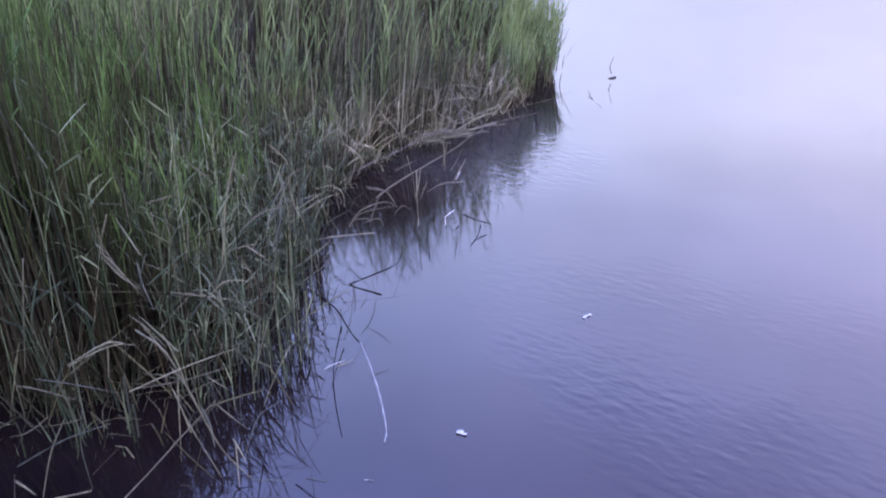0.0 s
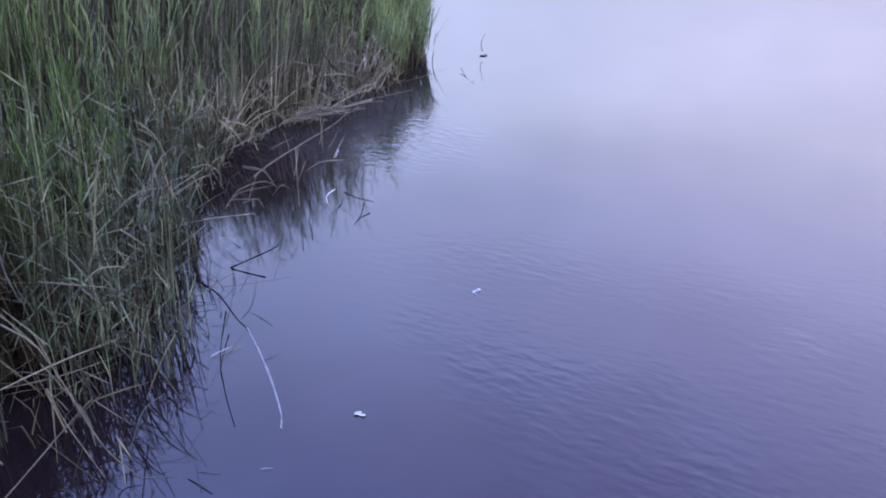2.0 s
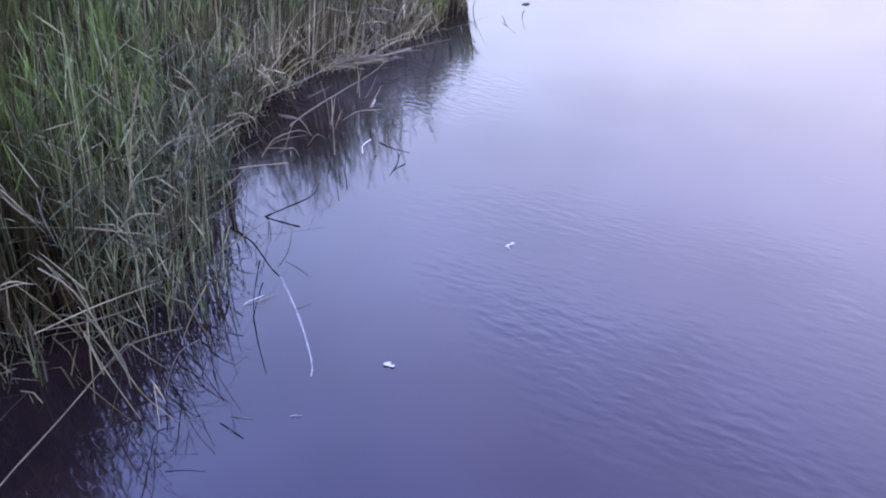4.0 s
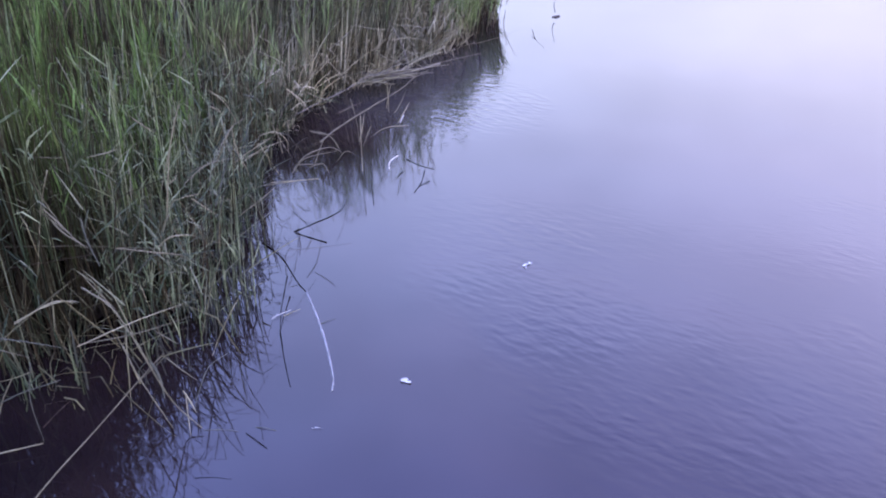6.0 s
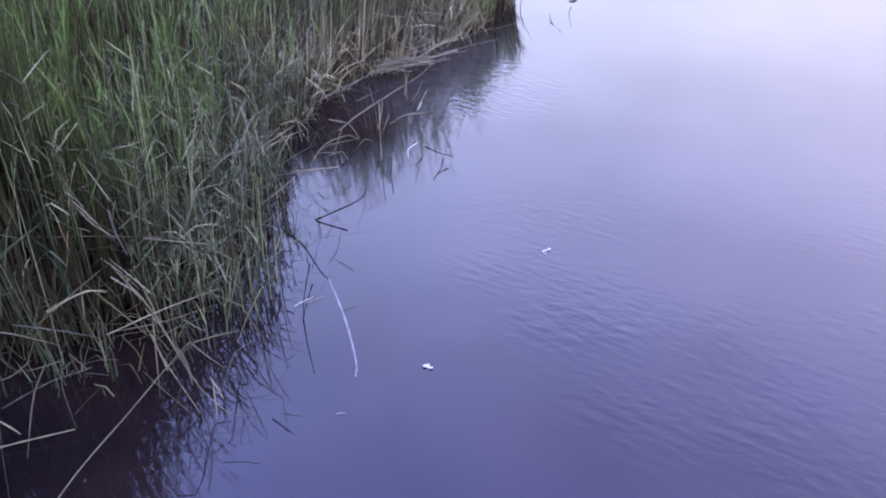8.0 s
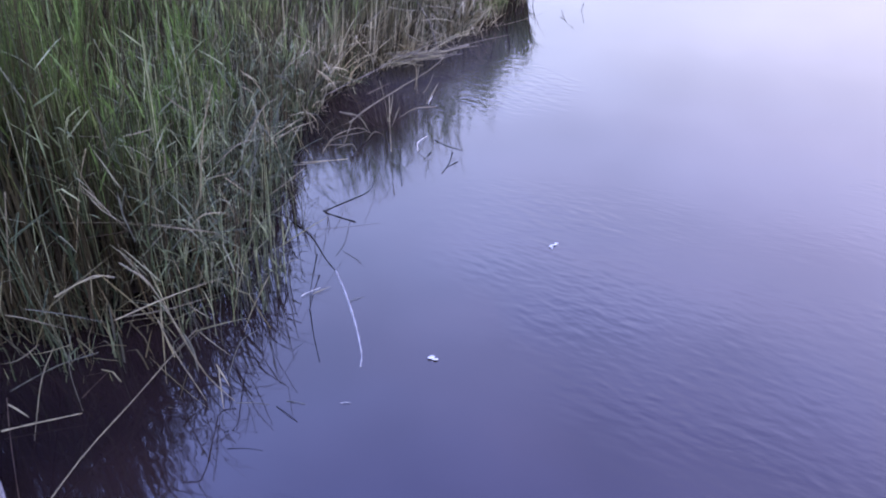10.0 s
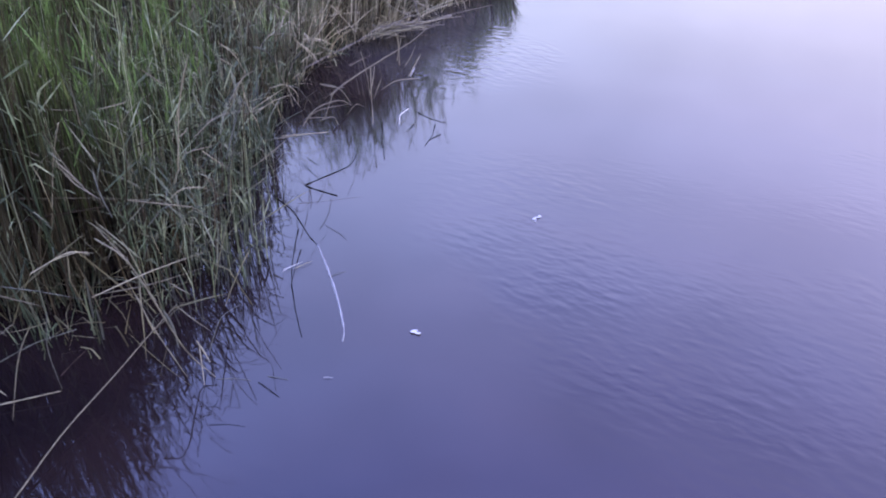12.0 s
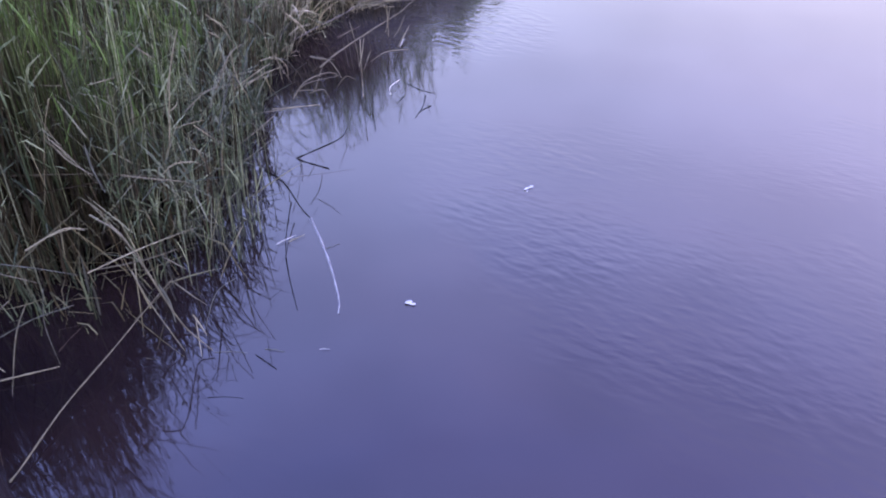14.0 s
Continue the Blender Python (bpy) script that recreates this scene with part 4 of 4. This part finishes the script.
lay("leaf", "white", 10.2, (-0.10, 5.08, 0.050), (-0.13, 5.05, 0.000))
lay("stalk", "brown", 8.6, (-0.53, 4.96, 0.120), (-0.40, 5.07, 0.140))
lay("leaf", "straw", 8.8, (-0.72, 4.13, 0.100), (-0.65, 4.18, 0.180), (-0.53, 4.34, 0.160), (-0.46, 4.39, 0.100))
lay("leaf", "straw", 7.5, (-0.71, 4.19, 0.120), (-0.57, 4.27, 0.080))
lay("leaf", "pale", 14.4, (-0.70, 4.11, 0.605), (-0.64, 4.16, 0.528), (-0.61, 4.26, 0.413))
lay("leaf", "pale", 9.4, (-0.65, 4.10, 0.558), (-0.57, 4.14, 0.652), (-0.53, 4.14, 0.699))
lay("leaf", "straw", 7.8, (-0.50, 4.44, 0.020), (-0.44, 4.41, 0.100), (-0.39, 4.47, 0.050))
lay("stalk", "straw", 7.9, (-0.63, 4.41, 0.020), (-0.57, 4.48, 0.160))
lay("leaf", "grey", 8.1, (-0.92, 3.22, 0.390), (-0.88, 3.34, 0.528), (-0.84, 3.39, 0.621))
lay("leaf", "pale", 7.0, (-1.01, 2.68, 0.510), (-0.95, 2.66, 0.567), (-0.90, 2.71, 0.547), (-0.88, 2.76, 0.509))
lay("leaf", "straw", 6.9, (-1.11, 2.54, 0.597), (-0.99, 2.58, 0.551), (-0.92, 2.65, 0.493), (-0.89, 2.69, 0.436))
lay("leaf", "pale", 8.5, (-0.94, 3.03, 0.956), (-1.04, 3.14, 0.738), (-1.11, 3.12, 0.532))
lay("stalk", "pale", 6.3, (-1.32, 2.63, 0.870), (-1.42, 2.70, 0.681), (-1.49, 2.66, 0.400))
lay("leaf", "straw", 6.2, (-1.35, 2.56, 0.872), (-1.34, 2.65, 0.637), (-1.29, 2.73, 0.448))
lay("leaf", "straw", 6.4, (-1.56, 2.74, 0.724), (-1.45, 2.75, 0.632), (-1.30, 2.69, 0.524))
lay("leaf", "pale", 5.2, (-1.25, 2.80, 0.838), (-1.17, 2.77, 0.868), (-1.11, 2.79, 0.878))
lay("leaf", "straw", 5.5, (-1.51, 2.83, 0.834), (-1.41, 2.81, 0.836), (-1.34, 2.84, 0.818))
lay("leaf", "pale", 5.7, (-1.72, 2.83, 0.719), (-1.66, 2.84, 0.739), (-1.61, 2.87, 0.720))
lay("leaf", "straw", 6.2, (-1.10, 2.92, 0.958), (-1.07, 2.94, 0.911), (-1.03, 2.96, 0.874))
lay("leaf", "pale", 6.7, (-0.96, 3.03, 0.536), (-0.91, 3.02, 0.499), (-0.89, 3.09, 0.423))
lay("leaf", "straw", 6.6, (-0.96, 2.97, 0.632), (-0.88, 3.06, 0.677), (-0.80, 3.24, 0.625))
lay("leaf", "straw", 8.2, (-0.81, 4.03, 0.841), (-0.72, 4.14, 0.746), (-0.66, 4.20, 0.679))
lay("leaf", "pale", 9.3, (-0.56, 4.58, 0.644), (-0.49, 4.70, 0.499), (-0.42, 4.88, 0.325))
lay("leaf", "straw", 10.3, (-0.30, 5.14, 0.492), (-0.20, 5.20, 0.396), (-0.05, 5.48, 0.239))
lay("leaf", "straw", 12.2, (-0.12, 5.28, 0.452), (-0.01, 5.42, 0.336), (0.08, 5.69, 0.179))
lay("leaf", "pale", 12.3, (-0.09, 5.55, 0.246), (0.07, 5.46, 0.344), (0.22, 5.51, 0.383))
lay("leaf", "straw", 6.0, (-0.89, 3.27, 0.624), (-0.84, 3.41, 0.695), (-0.77, 3.50, 0.712))
lay("leaf", "straw", 7.1, (-0.77, 3.90, 0.515), (-0.72, 3.93, 0.372), (-0.71, 4.13, 0.196))
lay("stalk", "grey", 5.6, (-0.87, 2.99, 0.351), (-0.84, 2.99, 0.492), (-0.77, 2.98, 0.680))
lay("leaf", "white", 3.0, (-0.41, 2.205, 0.003), (-0.37, 2.205, 0.003))
lay("twig", "grey", 3.4, (-0.81, 2.21, 0.003), (-0.74, 2.21, 0.004), (-0.68, 2.20, 0.003))
lay("twig", "grey", 3.3, (-0.62, 2.22, 0.003), (-0.54, 2.20, 0.003))
lay("twig", "dark", 6.5, (1.01, 7.04, 0.030), (1.02, 6.85, 0.010), (1.06, 6.63, 0.000))
lay("twig", "dark", 8.2, (1.28, 7.51, 0.050), (1.27, 7.53, 0.120), (1.29, 7.46, 0.220))
lay("leaf", "pale", 7.2, (-1.01, 3.93, 0.259), (-0.93, 3.97, 0.278), (-0.86, 4.06, 0.278))
lay("leaf", "straw", 7.6, (-1.00, 4.18, 0.160), (-0.92, 4.23, 0.180), (-0.83, 4.33, 0.160))
lay("leaf", "grey", 8.4, (-0.97, 3.98, 0.259), (-0.93, 3.99, 0.317), (-0.88, 4.03, 0.356))
lay("leaf", "grey", 8.2, (-0.86, 4.56, 0.160), (-0.81, 4.61, 0.120), (-0.78, 4.66, 0.040))
lay("leaf", "straw", 7.8, (-0.75, 4.33, 0.020), (-0.66, 4.33, 0.100), (-0.49, 4.46, 0.080))
lay("leaf", "straw", 8.3, (-0.69, 4.75, 0.080), (-0.61, 4.71, 0.080), (-0.54, 4.79, 0.040))
lay("leaf", "pale", 8.3, (-0.38, 4.74, 0.020), (-0.36, 4.78, 0.100), (-0.35, 4.86, 0.160))
lay("leaf", "pale", 8.7, (-0.14, 5.01, 0.020), (-0.10, 5.05, 0.080), (-0.06, 5.14, 0.120))
lay("leaf", "straw", 7.5, (-0.17, 5.16, 0.030), (-0.13, 5.19, 0.080), (-0.09, 5.28, 0.140))
lay("leaf", "pale", 9.1, (-0.23, 5.32, 0.000), (-0.21, 5.29, 0.100), (-0.19, 5.33, 0.180))
lay("leaf", "straw", 8.3, (-0.54, 4.80, 0.592), (-0.46, 4.87, 0.639), (-0.40, 5.14, 0.635))
lay("leaf", "pale", 10.0, (-0.19, 5.79, 0.342), (-0.05, 5.89, 0.322), (0.12, 6.17, 0.194))
lay("leaf", "straw", 9.7, (-0.14, 5.60, 0.505), (-0.00, 5.82, 0.426), (0.10, 6.03, 0.327))
lay("leaf", "straw", 9.2, (-0.42, 5.34, 0.584), (-0.30, 5.51, 0.506), (-0.17, 5.74, 0.426))
lay("leaf", "pale", 6.9, (-0.94, 4.73, 0.706), (-0.90, 4.88, 0.609), (-0.88, 4.94, 0.551))
lay("leaf", "straw", 9.7, (-0.18, 5.71, 0.196), (-0.06, 5.77, 0.220), (-0.02, 5.82, 0.244))
lay("leaf", "grey", 8.8, (-0.98, 4.30, 0.505), (-0.91, 4.29, 0.487), (-0.85, 4.33, 0.372))
lay("leaf", "pale", 7.7, (-0.88, 4.43, 0.503), (-0.83, 4.41, 0.579), (-0.82, 4.50, 0.616))
lay("leaf", "grey", 7.7, (-0.81, 4.47, 0.332), (-0.74, 4.45, 0.408), (-0.68, 4.47, 0.484))
lay("leaf", "pale", 8.3, (-0.77, 4.73, 0.388), (-0.69, 4.80, 0.349), (-0.65, 4.95, 0.250))
lay("leaf", "straw", 7.4, (-0.54, 5.09, 0.060), (-0.46, 5.10, 0.100), (-0.39, 5.20, 0.100))
lay("leaf", "pale", 7.5, (-0.85, 4.13, 0.040), (-0.71, 4.11, 0.060), (-0.58, 4.17, 0.040))
lay("leaf", "grey", 7.5, (-0.97, 4.10, 0.080), (-0.95, 4.05, 0.040), (-0.92, 4.01, 0.000))
lay("leaf", "straw", 6.5, (-0.66, 4.36, 0.020), (-0.58, 4.37, 0.040), (-0.54, 4.33, 0.000))
lay("leaf", "grey", 7.0, (-1.08, 3.84, 0.318), (-0.99, 3.82, 0.338), (-0.92, 3.89, 0.299))
lay("leaf", "straw", 7.2, (-1.05, 4.04, 0.355), (-1.00, 3.94, 0.318), (-0.97, 3.94, 0.259))
lay("stalk", "pale", 6.5, (-1.05, 2.95, 0.490), (-0.99, 2.97, 0.790), (-0.93, 3.00, 0.970))
lay("leaf", "pale", 7.0, (-1.12, 3.00, 0.910), (-1.09, 3.02, 0.870), (-1.07, 3.05, 0.830))
lay("leaf", "pale", 7.5, (-0.89, 3.75, 0.360), (-0.79, 3.77, 0.420), (-0.68, 3.80, 0.450))
lay("leaf", "grey", 7.0, (-1.03, 3.30, 0.400), (-0.98, 3.32, 0.330), (-0.96, 3.35, 0.270))
lay("leaf", "pale", 7.0, (-1.13, 3.30, 0.380), (-1.07, 3.32, 0.390), (-1.01, 3.35, 0.390))
lay("leaf", "pale", 8.0, (-0.90, 3.70, 0.400), (-0.92, 3.72, 0.490), (-0.93, 3.75, 0.560))
lay("leaf", "grey", 8.0, (-0.90, 3.70, 0.400), (-0.86, 3.72, 0.500), (-0.84, 3.75, 0.580))
lay("leaf", "pale", 8.0, (-0.90, 3.70, 0.400), (-0.80, 3.72, 0.460), (-0.72, 3.75, 0.500))
lay("leaf", "grey", 8.0, (-0.90, 3.70, 0.400), (-0.93, 3.72, 0.440), (-0.97, 3.75, 0.470))
lay("leaf", "pale", 8.0, (-0.90, 3.70, 0.400), (-0.88, 3.72, 0.340), (-0.87, 3.75, 0.230))
lay("leaf", "pale", 8.0, (-1.06, 3.90, 0.690), (-0.99, 3.92, 0.610), (-0.95, 3.95, 0.490))
lay("leaf", "grey", 8.0, (-0.86, 3.90, 0.610), (-0.90, 3.92, 0.530), (-0.96, 3.95, 0.440))
lay("stalk", "pale", 6.0, (-0.80, 4.00, 0.520), (-0.80, 4.02, 0.460), (-0.80, 4.05, 0.390))
lay("leaf", "pale", 8.0, (-1.09, 4.00, 0.560), (-1.06, 4.02, 0.530), (-1.03, 4.05, 0.490))
lay("leaf", "straw", 8.0, (-0.97, 3.40, 0.520), (-1.02, 3.42, 0.490), (-1.09, 3.45, 0.440))
lay("leaf", "pale", 9.0, (-0.73, 4.30, 0.540), (-0.69, 4.32, 0.480), (-0.66, 4.35, 0.410))
lay("leaf", "pale", 9.0, (-0.74, 4.40, 0.370), (-0.69, 4.42, 0.400), (-0.61, 4.45, 0.410))
lay("leaf", "straw", 9.0, (-0.67, 4.60, 0.400), (-0.61, 4.62, 0.360), (-0.54, 4.65, 0.320))
lay("leaf", "grey", 7.0, (-0.73, 4.10, 0.440), (-0.72, 4.12, 0.370), (-0.73, 4.15, 0.260))
lay("leaf", "pale", 7.5, (-0.85, 4.00, 0.390), (-0.77, 4.02, 0.400), (-0.72, 4.05, 0.340), (-0.72, 4.07, 0.250))
lay("leaf", "straw", 7.0, (-1.21, 3.20, 0.440), (-1.20, 3.22, 0.380), (-1.21, 3.25, 0.300))
lay("leaf", "pale", 7.0, (-1.12, 3.20, 0.510), (-1.08, 3.22, 0.530), (-1.07, 3.25, 0.560))
lay("leaf", "grey", 15.0, (-1.01, 2.36, 0.220), (-0.98, 2.34, 0.150), (-0.97, 2.32, 0.060))
lay("leaf", "grey", 12.0, (-1.29, 2.38, 0.170), (-1.27, 2.36, 0.280), (-1.25, 2.34, 0.390))
lay("leaf", "grey", 12.0, (-1.29, 2.40, 0.040), (-1.27, 2.38, 0.160), (-1.26, 2.36, 0.230))
lay("leaf", "straw", 8.0, (-1.31, 2.50, 0.790), (-1.25, 2.48, 0.730), (-1.20, 2.46, 0.670))
lay("leaf", "straw", 8.0, (-1.30, 2.50, 0.760), (-1.25, 2.48, 0.700), (-1.17, 2.46, 0.650))
lay("leaf", "grey", 10.0, (-1.21, 2.55, 0.730), (-1.20, 2.53, 0.640), (-1.17, 2.51, 0.540))
lay("stalk", "straw", 6.0, (-1.56, 2.45, 0.790), (-1.60, 2.43, 0.600), (-1.66, 2.41, 0.330))
lay("leaf", "pale", 6.5, (-1.48, 2.40, 0.370), (-1.37, 2.38, 0.440), (-1.26, 2.36, 0.490), (-1.19, 2.34, 0.500))
lay("leaf", "grey", 14.0, (-1.67, 2.70, 0.710), (-1.64, 2.68, 0.630), (-1.62, 2.66, 0.540))
lay("leaf", "straw", 6.0, (-1.24, 2.50, 0.510), (-1.18, 2.48, 0.430), (-1.13, 2.46, 0.380))
lay("leaf", "grey", 6.0, (-1.02, 2.45, 0.540), (-0.95, 2.43, 0.620), (-0.90, 2.41, 0.650))
lay("leaf", "straw", 6.0, (-0.98, 2.40, 0.320), (-0.93, 2.38, 0.300), (-0.89, 2.36, 0.290))


# ---- matted straw washed along the log ----
def straw_bundle(x, y, z, heading, count):
    bundle = new("straw_bundle")
    bundle.location = (x, y, z)
    bundle.rotation_euler = (0, 0, heading)
    tagged(bundle, "matted bundle of washed-up straw lying on the driftwood log", "straw bundle")
    for k in range(count):
        ln = rng.uniform(0.15, 0.4)
        s = np.linspace(0, 1, 6)
        x0, y0, z0 = rng.normal(0, 0.08) - ln / 2, rng.normal(0, 0.035), abs(rng.normal(0, 0.030))
        path = np.stack([x0 + ln * s, y0 + rng.normal(0, 0.08) * (s - 0.5) + 0.01 * np.sin(5 * s + k), z0 + 0.012 * np.sin(3 * s + k)], -1)[None]
        v, f, a = tubes(path, np.full((1, 6), rng.uniform(0.0022, 0.0042)), 5)
        placed("straw", array_mesh("straw", v, f, a), TONES[("straw", "log", "pale")[k % 3]], bundle)
    return bundle


straw_bundle(-0.20, 5.69, 0.085, 0.46, 60)

# ---- floating scraps and the post ----
# lobes of a forked scrap: place and width in parts of its size
FORK = [(-0.32, 0.05, 0.36), (-0.16, 0.22, 0.34), (-0.22, -0.38, 0.24), (0.04, 0.30, 0.26), (0.20, 0.42, 0.30), (0.38, 0.58, 0.34), (0.42, 0.40, 0.20), (-0.10, -0.06, 0.22)]


def lump(name, mat, size, at, turn, label, seed, lobes=5, given=()):
    """An irregular low floating lump of several joined lobes."""
    bm = bmesh.new()
    rnd = random.Random(seed)
    spread = given or [(rnd.uniform(-0.42, 0.42), rnd.uniform(-0.25, 0.25), rnd.uniform(0.22, 0.55)) for k in range(lobes)]
    for x, y, wide in spread:
        w = size * wide
        m = Matrix.Translation((x * size, y * size, w * 0.06)) @ Matrix.Rotation(rnd.uniform(0, 3), 4, "Z") @ Matrix.Diagonal((w, w * rnd.uniform(0.4, 0.8), w * 0.30, 1))
        bmesh.ops.create_icosphere(bm, subdivisions=2, radius=0.6, matrix=m)
    for v in bm.verts:
        v.co += noise.noise_vector(v.co * 70 + Vector((seed, 0, 0))) * size * 0.07
    for f in bm.faces:
        f.smooth = True
    me = bpy.data.meshes.new(name)
    bm.to_mesh(me)
    bm.free()
    ob = placed(name, me, mat, label=label, category=name.replace("_", " "))
    ob.matrix_world = pose(*at, 0, 0, turn)
    return ob


lump("foam_scrap", MAT_FOAM, 0.046, (0.52, 3.28, 0.002), 0, "small white forked scrap of foam floating on still water", 3, 0, FORK)
lump("foam_scrap", MAT_FOAM, 0.036, (-0.06, 2.46, 0.004), -25, "small white crumb of foam floating on still water", 8, 8)
lump("leaf_wrack", MAT_WRACK, 0.075, (1.29, 7.53, 0.002), 60, "dark clot of wet leaves floating on still water", 12, 6)


def white_post(x, y):
    bm = bmesh.new()
    bmesh.ops.create_cube(bm, size=1.0, matrix=Matrix.Translation((0, 0, 0.3)) @ Matrix.Diagonal((0.12, 0.12, 1.9, 1)))
    bmesh.ops.bevel(bm, geom=list(bm.edges), offset=0.012, segments=2, affect="EDGES")
    me = bpy.data.meshes.new("mooring_post")
    bm.to_mesh(me)
    bm.free()
    ob = placed("mooring_post", me, MAT_POST, label="weathered white-painted square post standing in the creek", category="post")
    ob.matrix_world = pose(x, y, 0, 0, 0, 35)


white_post(-1.555, 1.76)


def wooden_stake(x, y):
    """A leaning, weathered stake far out in the water."""
    s = np.linspace(0, 1, 9)
    path = np.stack([0.05 * s + 0.008 * np.sin(6 * s), 0.02 * s, -0.9 + 1.6 * s], -1)[None]
    v, f, a = tubes(path, (0.055 * (1 - 0.15 * s) * (1 + 0.05 * np.sin(17 * s)))[None], 8)
    caps = np.array([[7, 6, 5, 4], [7, 4, 3, 0], [3, 2, 1, 0]])
    ob = placed("wooden_stake", array_mesh("wooden_stake", v, np.vstack([f, caps, (caps + 64)[:, ::-1]]), a), TONES["brown"], label="dark brown wooden stake standing far out in the creek", category="stake")
    ob.location = (x, y, 0)
    return ob


wooden_stake(2.38, 21.8)
